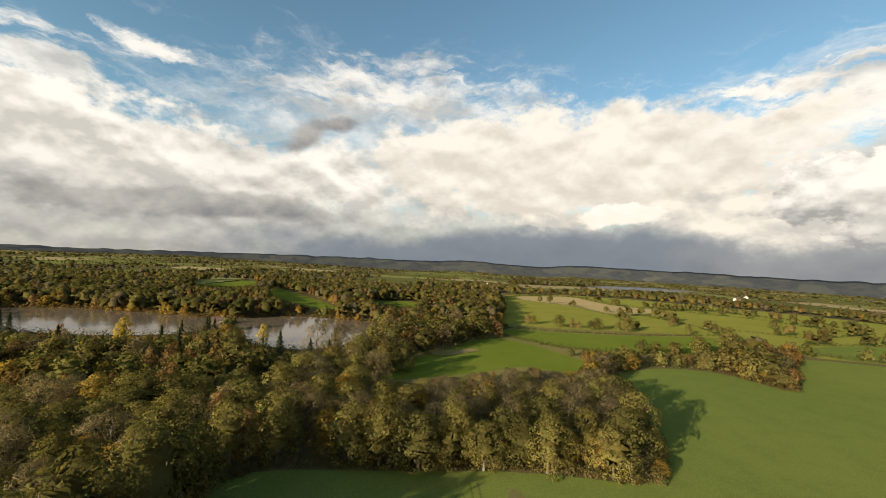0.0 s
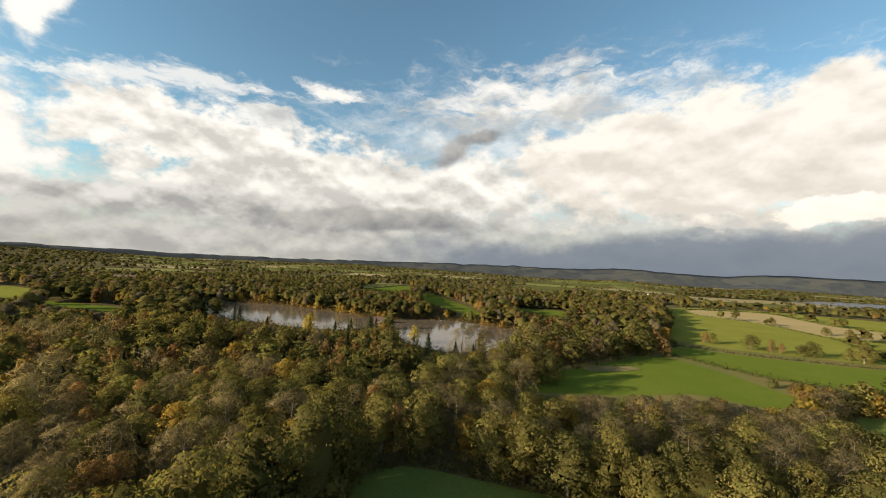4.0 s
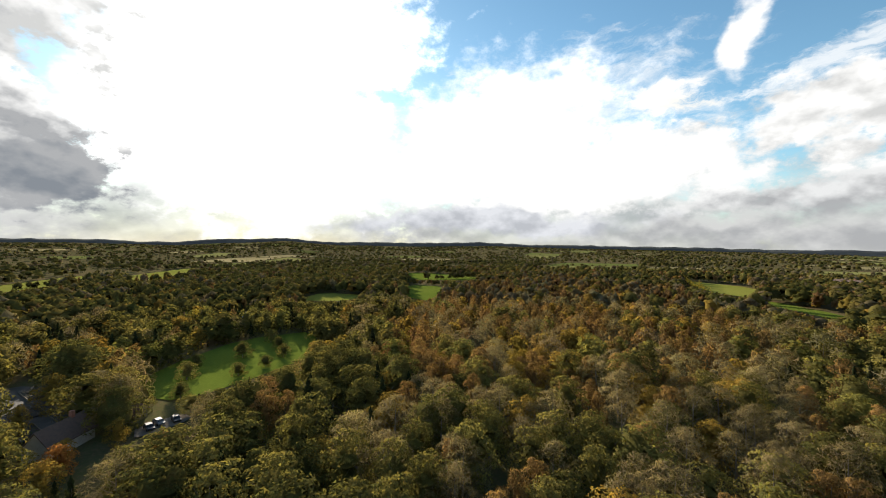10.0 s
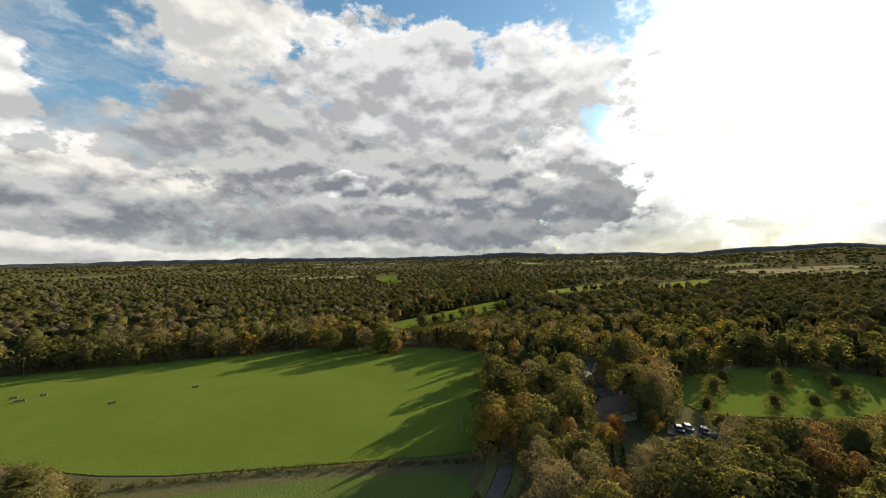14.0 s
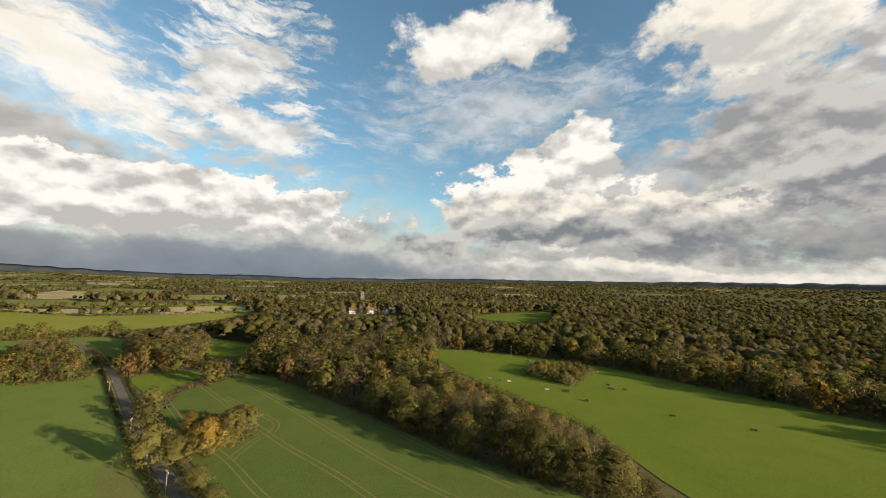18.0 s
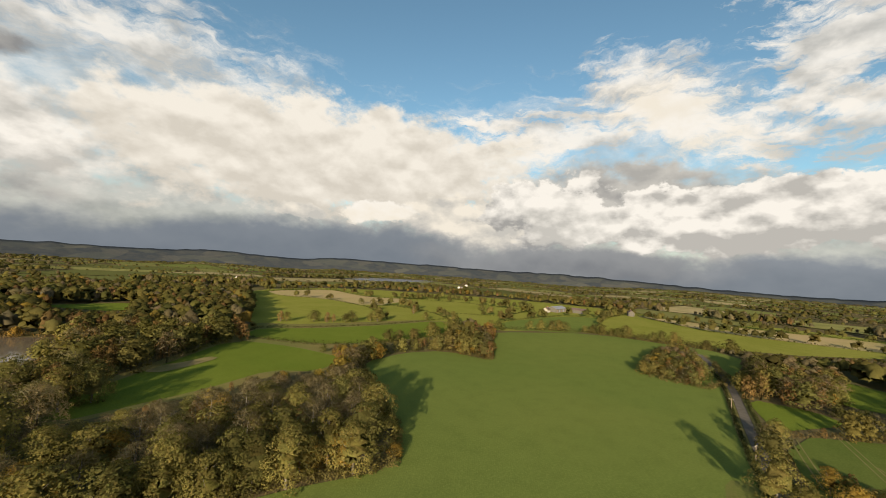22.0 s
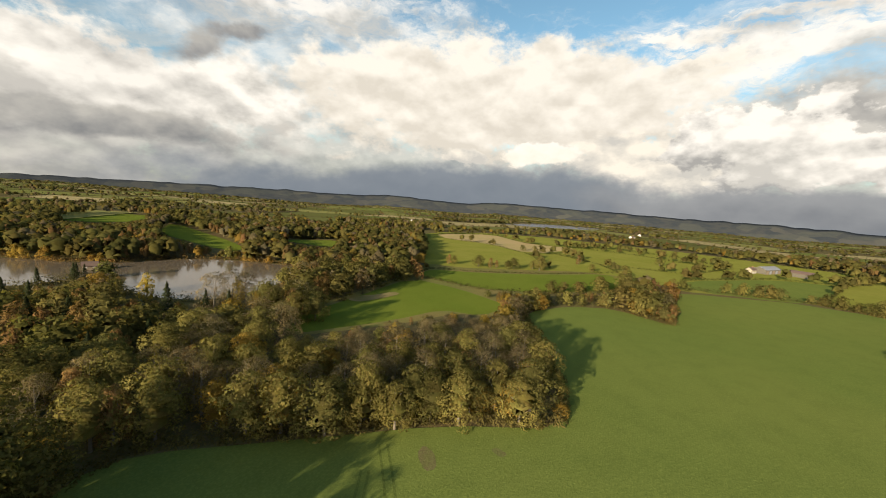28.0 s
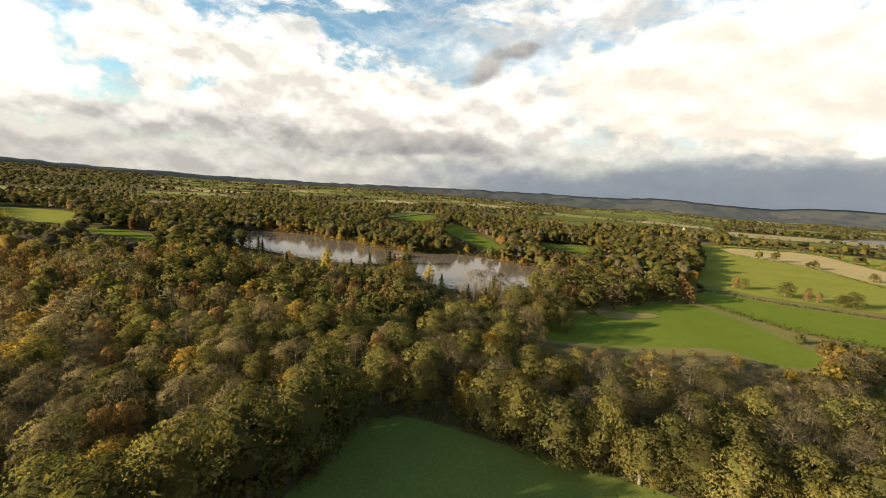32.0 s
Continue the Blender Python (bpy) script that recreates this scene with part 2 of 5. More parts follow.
wt.links.new(bg.outputs[0], wt.nodes.new("ShaderNodeOutputWorld").inputs["Surface"])
world.cycles.sampling_method, world.cycles.sample_map_resolution = "MANUAL", 512


# ---- materials ----
def material(name, build, rough=0.9):
    m = bpy.data.materials.new(name)
    m.use_nodes = True
    t = m.node_tree
    t.nodes.clear()
    out = t.nodes.new("ShaderNodeOutputMaterial")
    build(t, out)
    return m


def principled(t, out, colour, rough=0.9, metal=0.0, bump=None, strength=0.3, distance=0.1, spec=0.3):
    p = t.nodes.new("ShaderNodeBsdfPrincipled")
    feed(t, colour if isinstance(colour, bpy.types.NodeSocket) else (*colour, 1), p.inputs["Base Color"])
    feed(t, rough, p.inputs["Roughness"])
    p.inputs["Metallic"].default_value = metal
    p.inputs["Specular IOR Level"].default_value = spec
    if bump is not None:
        b = node(t, "ShaderNodeBump", Strength=strength, Distance=distance)
        t.links.new(bump, b.inputs["Height"])
        t.links.new(b.outputs[0], p.inputs["Normal"])
    t.links.new(p.outputs[0], out.inputs["Surface"])
    return p


def place(t):
    return t.nodes.new("ShaderNodeNewGeometry").outputs["Position"]


def grass_field(name, base, second, patch=0.012, rows=None, soil=(0.16, 0.10, 0.05), bare=0.0):
    def build(t, out):
        pos = place(t)
        big, _ = fbm(t, pos, patch, 4.0, 0.6)
        mid, _ = fbm(t, pos, 0.12, 4.0, 0.6)
        fine, _ = fbm(t, pos, 1.6, 5.0, 0.7)
        col = blend(t, ramp(t, big, 0.35, 0.65), base, second)
        col = blend(t, ramp(t, mid, 0.4, 0.7, 0.0, 0.3), col, tuple(c * 0.72 for c in base))
        col = blend(t, ramp(t, fine, 0.4, 0.7, 0.0, 0.5), col, tuple(c * 1.35 for c in second))
        if bare:
            col = blend(t, ramp(t, calc(t, "ADD", big, calc(t, "MULTIPLY", mid, 0.5)), 0.95, 1.1, 0.0, bare), col, soil)
        if rows:
            w = t.nodes.new("ShaderNodeTexWave")
            w.inputs["Scale"].default_value, w.inputs["Distortion"].default_value = rows[0], 2.5
            w.inputs["Detail Scale"].default_value = 0.3
            m = t.nodes.new("ShaderNodeMapping")
            m.inputs["Rotation"].default_value = (0, 0, radians(rows[1]))
            t.links.new(pos, m.inputs["Vector"])
            t.links.new(m.outputs[0], w.inputs["Vector"])
            col = blend(t, calc(t, "MULTIPLY", w.outputs["Fac"], rows[2]), col, tuple(c * 0.6 for c in base))
        principled(t, out, col, 1.0, 0.0, fine, 0.4, 0.25, 0.0)
    return material(name, build)


GRASS = grass_field("winter_wheat", (0.104, 0.137, 0.032), (0.124, 0.149, 0.036), 0.008, (0.55, 40, 0.1))
CROP = grass_field("drilled_crop", (0.078, 0.108, 0.024), (0.095, 0.117, 0.029), 0.01, (0.42, -27, 0.3), bare=0.3)
PASTURE = grass_field("pasture", (0.090, 0.122, 0.018), (0.11, 0.138, 0.022), 0.015)
LEY = grass_field("short_ley", (0.155, 0.165, 0.030), (0.185, 0.185, 0.040), 0.02)
STUBBLE = grass_field("stubble", (0.33, 0.25, 0.13), (0.28, 0.23, 0.10), 0.02, soil=(0.25, 0.16, 0.09), bare=0.4)
ROUGH = grass_field("rough_grass", (0.11, 0.12, 0.035), (0.16, 0.13, 0.05), 0.03, bare=0.5)


def litter(t, out):
    pos = place(t)
    big, _ = fbm(t, pos, 0.03, 5.0, 0.6)
    fine, _ = fbm(t, pos, 0.9, 5.0, 0.7)
    col = blend(t, ramp(t, big, 0.35, 0.65), (0.10, 0.078, 0.040), (0.085, 0.088, 0.034))
    col = blend(t, ramp(t, fine, 0.4, 0.7), col, (0.13, 0.095, 0.05))
    principled(t, out, col, 1.0, 0.0, fine, 0.5, 0.3, 0.0)


LITTER = material("woodland_floor", litter)


def from_attribute(name, boost=1.0, through_light=0.46):
    def build(t, out):
        a = t.nodes.new("ShaderNodeAttribute")
        a.attribute_name = "tone"
        info = t.nodes.new("ShaderNodeObjectInfo")
        vary = ramp(t, info.outputs["Random"], 0.0, 1.0, 0.8 * boost, 1.25 * boost, False)
        pos = place(t)
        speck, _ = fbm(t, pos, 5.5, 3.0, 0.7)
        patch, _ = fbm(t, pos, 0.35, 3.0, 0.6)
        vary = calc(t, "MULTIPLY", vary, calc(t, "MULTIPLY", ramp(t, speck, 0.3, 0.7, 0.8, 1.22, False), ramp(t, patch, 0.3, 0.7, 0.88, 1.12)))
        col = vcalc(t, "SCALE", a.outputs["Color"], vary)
        bump = node(t, "ShaderNodeBump", Strength=0.2, Distance=0.1)
        t.links.new(speck, bump.inputs["Height"])
        d = t.nodes.new("ShaderNodeBsdfDiffuse")
        tr = t.nodes.new("ShaderNodeBsdfTranslucent")
        t.links.new(col, d.inputs["Color"])
        t.links.new(vcalc(t, "MULTIPLY", col, (1.15, 1.1, 0.7)), tr.inputs["Color"])
        t.links.new(bump.outputs[0], d.inputs["Normal"])
        mix = t.nodes.new("ShaderNodeMixShader")
        mix.inputs[0].default_value = through_light
        t.links.new(d.outputs[0], mix.inputs[1])
        t.links.new(tr.outputs[0], mix.inputs[2])
        t.links.new(mix.outputs[0], out.inputs["Surface"])
    return material(name, build)


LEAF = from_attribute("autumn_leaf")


def bark_build(t, out):
    pos = t.nodes.new("ShaderNodeTexCoord").outputs["Object"]
    f, _ = fbm(t, vcalc(t, "MULTIPLY", pos, (3, 3, 0.6)), 2.0, 6.0, 0.7)
    principled(t, out, blend(t, f, (0.08, 0.068, 0.052), (0.23, 0.20, 0.155)), 0.95, 0.0, f, 0.8, 0.05, 0.1)


BARK = material("bark", bark_build)


def water_build(t, out):
    pos = place(t)
    f, _ = fbm(t, vcalc(t, "MULTIPLY", pos, (1, 1, 1)), 0.35, 4.0, 0.6)
    g, _ = fbm(t, pos, 0.02, 3.0, 0.5)
    p = principled(t, out, blend(t, g, (0.10, 0.08, 0.055), (0.13, 0.105, 0.075)), 0.12, 0.0, f, 0.12, 0.15, 0.5)
    p.inputs["IOR"].default_value = 1.33


WATER = material("lake_water", water_build)


def simple(name, colour, rough=0.85, other=None, scale=0.6, bump=0.2, metal=0.0, spec=0.3):
    def build(t, out):
        f, _ = fbm(t, place(t), scale, 6.0, 0.65)
        fine, _ = fbm(t, place(t), scale * 9, 4.0, 0.65)
        o = other or tuple(c * 0.7 for c in colour)
        col = blend(t, ramp(t, f, 0.3, 0.7), colour, o)
        col = blend(t, ramp(t, fine, 0.45, 0.75, 0.0, 0.4), col, tuple(c * 0.75 for c in colour))
        principled(t, out, col, rough, metal, fine, bump, 0.03, spec)
    return material(name, build)


ASPHALT = simple("lane_asphalt", (0.135, 0.118, 0.095), 0.95, (0.10, 0.088, 0.07), 0.3, spec=0.0)
GRAVEL = simple("yard_gravel", (0.19, 0.16, 0.13), 0.95, (0.13, 0.11, 0.09), 0.5, spec=0.0)
TRACK = simple("bare_earth", (0.17, 0.14, 0.06), 0.95, (0.12, 0.125, 0.04), 0.3, spec=0.0)
BRICK = simple("red_brick", (0.30, 0.14, 0.09), 0.9, (0.22, 0.10, 0.07), 1.5)
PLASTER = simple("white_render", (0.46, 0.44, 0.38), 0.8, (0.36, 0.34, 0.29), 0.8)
OLD_STONE = simple("lichened_stone", (0.10, 0.092, 0.07), 0.9, (0.07, 0.064, 0.05), 0.9)
STONE = simple("sandstone", (0.30, 0.27, 0.20), 0.9, (0.22, 0.20, 0.15), 0.9)
TILE = simple("clay_tile", (0.12, 0.080, 0.062), 0.9, (0.085, 0.06, 0.05), 1.2)
SLATE = simple("grey_sheet_roof", (0.20, 0.21, 0.23), 0.6, (0.15, 0.16, 0.175), 0.4)
TIMBER = simple("weathered_timber", (0.20, 0.16, 0.11), 0.9, (0.13, 0.10, 0.07), 2.0)
GLASS = simple("window_glass", (0.03, 0.035, 0.04), 0.08, (0.05, 0.055, 0.06), 0.5, 0.0, 0.0, 0.6)
CAR_DARK = simple("dark_car_paint", (0.03, 0.035, 0.045), 0.45, None, 0.5, 0.0, 0.0, 0.3)
CAR_SILVER = simple("silver_car_paint", (0.16, 0.165, 0.17), 0.5, None, 0.5, 0.0, 0.3, 0.3)
RUBBER = simple("tyre_rubber", (0.02, 0.02, 0.02), 0.9)


# ---- the lie of the land ----
SKYLINE = [(0, .38), (7, .25), (14, .28), (22, .08), (29, -.05), (44, -.3), (57, -.35), (67, -.05), (78, .22), (89, .5), (100, .92), (111, .85), (123, 1.05), (127, 1.35), (130, 1.65),
           (134, 1.4), (138, 1.28), (143, .98), (152, 1.25), (160, 1.15), (167, 1.36), (175, 1.1), (185, 1.02), (195, 1.05), (214, .85), (229, .55), (247, .12), (259, -.22),
           (266, -.4), (277, -.48), (286, -.42), (293, -.15), (304, .28), (315, .4), (329, .48), (337, .52), (341, .6), (345, .36), (352, .4), (357, .62), (360, .38)]
SKY_A, SKY_E = np.array([a for a, _ in SKYLINE], float), np.array([e for _, e in SKYLINE], float)


def land(x, y):
    """Height of the ground: level round the lake, rising to hills at the skyline."""
    x, y = np.asarray(x, float), np.asarray(y, float)
    r = np.hypot(x, y)
    az = np.degrees(np.arctan2(-x, y)) % 360
    turned = np.where(az > 180, az, az + 360)
    vale = 1.0 * np.clip((turned - 292) / 14, 0, 1) * np.clip((394 - turned) / 20, 0, 1)
    rise = 50 + 4400 * np.tan(np.radians(np.interp(az, SKY_A, SKY_E) - .42 - vale)) - 12
    u = np.clip((r - 600) / 3800, 0, 1.1)
    roll = 5 * np.sin(x / 310 + 1) * np.sin(y / 270) + 9 * np.sin(x / 700 + y / 900)
    return rise * u ** 1.35 + roll * np.clip((r - 600) / 1500, 0, 1) * np.clip((4600 - r) / 1500, 0.15, 1)


def raw_mesh(name, verts, quads, mats, tones=None, smooth=False, index=None, normals=None):
    """A mesh straight from arrays; quads or triangles, with one tone for each corner point."""
    verts, quads = np.asarray(verts, np.float32), np.asarray(quads, np.int32)
    me = bpy.data.meshes.new(name)
    k = quads.shape[1]
    me.vertices.add(len(verts))
    me.vertices.foreach_set("co", verts.ravel())
    me.loops.add(quads.size)
    me.loops.foreach_set("vertex_index", quads.ravel())
    me.polygons.add(len(quads))
    me.polygons.foreach_set("loop_start", np.arange(0, quads.size, k, dtype=np.int32))
    if smooth:
        me.polygons.foreach_set("use_smooth", np.ones(len(quads), bool))
    for m in mats:
        me.materials.append(m)
    if index is not None:
        me.polygons.foreach_set("material_index", np.asarray(index, np.int32))
    if tones is not None:
        at = me.attributes.new("tone", "FLOAT_COLOR", "POINT")
        rgba = np.ones((len(verts), 4), np.float32)
        rgba[:, :3] = tones
        at.data.foreach_set("color", rgba.ravel())
    if normals is not None:
        lie = me.attributes.new("custom_normal", "FLOAT_VECTOR", "POINT")
        lie.data.foreach_set("vector", np.asarray(normals, np.float32).ravel())
    me.update(calc_edges=True)
    return me


def part(name, bm, mat, parent=None, label=""):
    me = bpy.data.meshes.new(name)
    bm.to_mesh(me)
    bm.free()
    me.materials.append(mat)
    ob = new(name, me)
    ob.parent = parent
    if label:
        tagged(ob, label)
    return ob


# the ground, one sheet to the horizon
rings = [0.0]
step = 14.0
while rings[-1] < 4930:
    rings.append(rings[-1] + step)
    step *= 1.045
around = 240
gv = [(0, 0, 0)]
for r in rings[1:]:
    for k in range(around):
        a = 2 * math.pi * k / around
        gv.append((r * math.cos(a), r * math.sin(a), 0))
gv = np.array(gv)
gv[:, 2] = land(gv[:, 0], gv[:, 1]) - 0.05
quad = []
for i in range(len(rings) - 2):
    for k in range(around):
        a, b = 1 + i * around + k, 1 + i * around + (k + 1) % around
        quad.append((a, a + around, b + around, b))
ground = new("ground", raw_mesh("ground", gv, quad, [LITTER], smooth=True))
tagged(ground, "brown and green woodland floor running to low hills", "ground", kind="structure")

from mathutils.geometry import delaunay_2d_cdt


def inside(poly, x, y):
    x, y = np.atleast_1d(np.asarray(x, float)), np.atleast_1d(np.asarray(y, float))
    hit = np.zeros(x.shape, bool)
    p = np.asarray(poly, float)
    (x0, y0), (x1, y1) = p.min(0), p.max(0)
    near_by = (x >= x0) & (x <= x1) & (y >= y0) & (y <= y1)
    if not near_by.any():
        return hit
    px, py = x[near_by], y[near_by]
    q = np.roll(p, 1, 0)
    run = q[:, 1] - p[:, 1]
    run[np.abs(run) < 1e-9] = 1e-9
    odd = np.zeros(px.shape, bool)
    for (xi, yi), (xj, yj), dy in zip(p, q, run):
        odd ^= ((yi > py) != (yj > py)) & (px < (xj - xi) * (py - yi) / dy + xi)
    hit[near_by] = odd
    return hit


def soften(poly, rounds=2):
    for _ in range(rounds):
        out = []
        for i, p in enumerate(poly):
            q = poly[(i + 1) % len(poly)]
            out += [(p[0] * .8 + q[0] * .2, p[1] * .8 + q[1] * .2), (p[0] * .2 + q[0] * .8, p[1] * .2 + q[1] * .8)]
        poly = out
    return poly


def sheet(name, poly, mat, lift, label, category, gap=40, rounds=1, parent=None):
    """A piece of land laid on the ground: its outline with softened corners."""
    poly = soften(poly, rounds)
    xs, ys = [p[0] for p in poly], [p[1] for p in poly]
    gx, gy = np.meshgrid(np.arange(min(xs) + gap / 2, max(xs), gap), np.arange(min(ys) + gap / 2, max(ys), gap))
    keep = inside(poly, gx, gy)
    pts = [Vector(p) for p in poly] + [Vector(p) for p in zip(gx[keep], gy[keep])]
    n = len(poly)
    v, _, f, *_ = delaunay_2d_cdt(pts, [(i, (i + 1) % n) for i in range(n)], [], 1, 1e-4)
    z = land([p.x for p in v], [p.y for p in v]) + lift
    me = bpy.data.meshes.new(name)
    me.from_pydata([(p.x, p.y, float(h)) for p, h in zip(v, z)], [], f)
    me.materials.append(mat)
    for poly_ in me.polygons:
        poly_.use_smooth = True
    ob = new(name, me)
    if me.polygons and me.polygons[0].normal.z < 0:
        me.flip_normals()
    if parent:
        ob.parent = parent
    else:
        tagged(ob, label, category, kind="structure")
    return ob


# ---- fields, water and ways, in metres from under the first stand of the camera ----
CLEAR = []     # land with no wood on it
OPEN = []      # the part of it that lies in sight over the woods


def field(name, poly, mat, label, lift=0.08, category="field", rounds=1):
    CLEAR.append(soften(poly, rounds))
    OPEN.append(CLEAR[-1])
    if lift > .05:
        lift += .004 * len(OPEN)
    return sheet(name, poly, mat, lift, label, category, rounds=rounds)


field_wheat = field("field_1", [(-44, 62), (-46, 84), (-38, 91), (-10, 93), (24, 96), (56, 92), (66, 116), (76, 163), (88, 193), (121, 207), (148, 203), (161, 171), (214, 231),
                     (228, 253), (331, 222), (368, 111), (246, 84), (165, 52), (106, 26), (50, -3), (5, -36), (-25, -20), (-40, 20)], GRASS,
      "large field of short green winter wheat", 0.10)
field_crop = field("field_2", [(186, 49), (227, 15), (157, -21), (113, -43), (77, -66), (69, -79), (34, -85), (-8, -87), (-9, -74), (8, -44), (54, -13), (110, 18)], CROP,
      "green drilled field with pale wheel marks", 0.10)
field("field_3", [(270, -90), (182, -88), (112, -100), (70, -90), (28, -92), (-12, -94), (-14, -101), (-28, -151), (-36, -208), (43, -232), (133, -203), (198, -182), (257, -132)], PASTURE,
      "bright green pasture with long tree shadows")
field("field_4", [(-25, 158), (-22, 185), (-5, 209), (37, 273), (66, 242), (84, 205), (62, 186), (44, 196), (17, 177)], PASTURE, "green meadow between two woods")
field("field_5", [(42, 287), (58, 311), (98, 303), (160, 306), (222, 321), (223, 290), (177, 250), (113, 240), (80, 246)], PASTURE, "bright green strip of pasture behind a hedge")
field("field_6", [(62, 336), (90, 470), (125, 577), (176, 535), (198, 440), (172, 338), (98, 322)], LEY, "yellow-green pasture with scattered trees")
field("field_7", [(124, 660), (243, 713), (255, 570), (329, 536), (206, 446), (180, 540), (128, 585)], STUBBLE, "tan stubble field")
field("field_8", [(178, 338), (210, 440), (240, 453), (253, 377), (240, 329)], LEY, "yellow-green pasture")
field("field_9", [(250, 455), (262, 380), (330, 340), (420, 380), (380, 480), (320, 520)], LEY, "pale green pasture between hedges")
field("field_10", [(286, 301), (423, 326), (479, 300), (341, 230), (311, 228), (258, 258)], GRASS, "green wheat field by the farm")
field("field_11", [(583, 329), (586, 236), (667, 42), (548, 41), (505, 188)], STUBBLE, "tan stubble field beyond the lane")
field("field_12", [(336, 62), (316, 20), (270, 22), (262, 44), (284, 58)], PASTURE, "small green paddock")
field("field_13", [(228, 72), (236, 48), (227, 37), (188, 50)], PASTURE, "small green paddock beside the lane")
field("field_14", [(340, 398), (436, 394), (430, 345), (338, 329)], LEY, "pale green pasture")
field("field_15", [(806, -261), (739, -501), (636, -385), (692, -243)], PASTURE, "green parkland field")
field("field_16", [(506, -239), (586, -465), (402, -295), (441, -244)], PASTURE, "green parkland field")
field("field_17", [(32, -307), (-30, -390), (-93, -476), (-122, -501), (-92, -383), (10, -281)], PASTURE, "bright green strip of pasture on a slope")
field("field_18", [(-212, -645), (-474, -836), (-414, -704), (-202, -554)], LEY, "sunlit hillside pasture")
field("field_19", [(-446, -720), (-739, -894), (-495, -613), (-402, -613)], LEY, "sunlit hillside pasture")
field("field_20", [(150, -1250), (83, -1400), (41, -921), (78, -930)], PASTURE, "green field high in the woods")
field("field_21", [(-87, -135), (-109, -150), (-160, -160), (-192, -134), (-145, -104), (-122, -104), (-88, -110)], PASTURE, "bright green lawn with round trees")
field("field_22", [(-300, -239), (-364, -253), (-356, -187), (-306, -193)], LEY, "sunlit paddock among trees")
field("field_23", [(-742, -311), (-652, -132), (-567, -129), (-558, -233)], PASTURE, "green field behind the brown wood")
field("field_24", [(-479, -199), (-467, -138), (-333, -112), (-353, -148)], PASTURE, "green field behind the brown wood")
field("field_25", [(-673, 175), (-555, 234), (-440, 180), (-500, 158)], LEY, "yellow-green field behind a yellow hedge")
field("field_26", [(-433, 185), (-343, 200), (-319, 182), (-396, 172)], PASTURE, "green glade near the lake")
field("field_27", [(-374, 552), (-398, 703), (-312, 693), (-292, 539)], PASTURE, "green meadow across the lake")
field("field_28", [(-214, 469), (-257, 600), (-101, 391), (-104, 353)], PASTURE, "green meadow across the lake")
field("field_29", [(-95, 460), (-20, 486), (-25, 410)], PASTURE, "green glade across the lake")

sheet("meadow", [(-27, 155), (20, 172), (50, 190), (66, 184), (90, 202), (115, 236), (180, 246), (228, 262), (226, 330), (100, 324), (55, 340), (40, 292), (-8, 214), (-27, 190)], ROUGH, 0.05, "rough grass between two meadows", "grass")
field("field_30", [(50, 336), (80, 480), (105, 690), (300, 760), (560, 560), (665, 300), (700, 50), (545, 30), (392, 110), (345, 226), (228, 262), (226, 330), (100, 322)], LEY,
      "rolling yellow-green pasture cut up by hedges", 0.03)
LAKE = [(-355, 268), (-325, 288), (-281, 299), (-222, 296), (-179, 286), (-152, 290), (-128, 312), (-97, 318), (-48, 304), (-36, 272), (-47, 232), (-66, 205), (-92, 208), (-113, 222),
        (-125, 252), (-140, 255), (-152, 226), (-186, 214), (-229, 214), (-262, 212), (-308, 236)]
CLEAR.append(soften(LAKE, 2))
OPEN.append(CLEAR[-1])
sheet("water_1", LAKE, WATER, 0.02, "still brown-grey lake reflecting the sky", "lake", 25, 2)
FAR_LAKE = [(420, 1181), (700, 1500), (967, 1433), (716, 1123), (530, 1141)]
CLEAR.append(FAR_LAKE)
OPEN.append(FAR_LAKE)
sheet("water_2", FAR_LAKE, WATER, 0.6, "distant pale reservoir", "lake", 60, 1)


def ribbon(points, width, lift, steps=8, aside=0.0):
    """Centre line smoothed, then widened to a strip."""
    pts = [Vector(p) for p in points]
    line = []
    for i in range(len(pts) - 1):
        p0, p1, p2, p3 = pts[max(i - 1, 0)], pts[i], pts[i + 1], pts[min(i + 2, len(pts) - 1)]
        for s in range(steps):
            t = s / steps
            line.append(0.5 * (2 * p1 + (p2 - p0) * t + (2 * p0 - 5 * p1 + 4 * p2 - p3) * t * t + (3 * p1 - p0 - 3 * p2 + p3) * t ** 3))
    line.append(pts[-1])
    bm = bmesh.new()
    last = None
    for i, p in enumerate(line):
        d = (line[min(i + 1, len(line) - 1)] - line[max(i - 1, 0)]).normalized()
        n = Vector((-d.y, d.x)) * width / 2
        p = p + Vector((-d.y, d.x)) * aside
        z = float(land(p.x, p.y)) + lift
        pair = bm.verts.new((p.x + n.x, p.y + n.y, z)), bm.verts.new((p.x - n.x, p.y - n.y, z))
        if last:
            bm.faces.new((last[0], last[1], pair[1], pair[0]))
        last = pair
    return bm, line


ROAD = [(330, 130), (275, 98), (237, 79), (165, 49), (108, 23), (52, -8), (6, -40), (-13, -75), (-22, -102), (-57, -240), (-96, -379), (-120, -501)]
bm, road_line = ribbon(ROAD, 3.4, 0.30)
tagged(part("road", bm, ASPHALT), "narrow grey country lane between hedges", "road", kind="structure")
for off in (1, -1):
    bm, _ = ribbon(ROAD, 2.6, 0.26, aside=off * 3.2)
    tagged(part("verge", bm, ROUGH), "rough grass verge of the lane", "verge", kind="structure")
bm, lane_line = ribbon([(-128, -92), (-150, -95), (-175, -97), (-206, -90)], 3.2, 0.32)
tagged(part("road_2", bm, GRAVEL), "pale track at the edge of the lawn", "track", kind="structure")
CLEAR.append([(-128, -89), (-206, -86), (-206, -95), (-128, -98)])
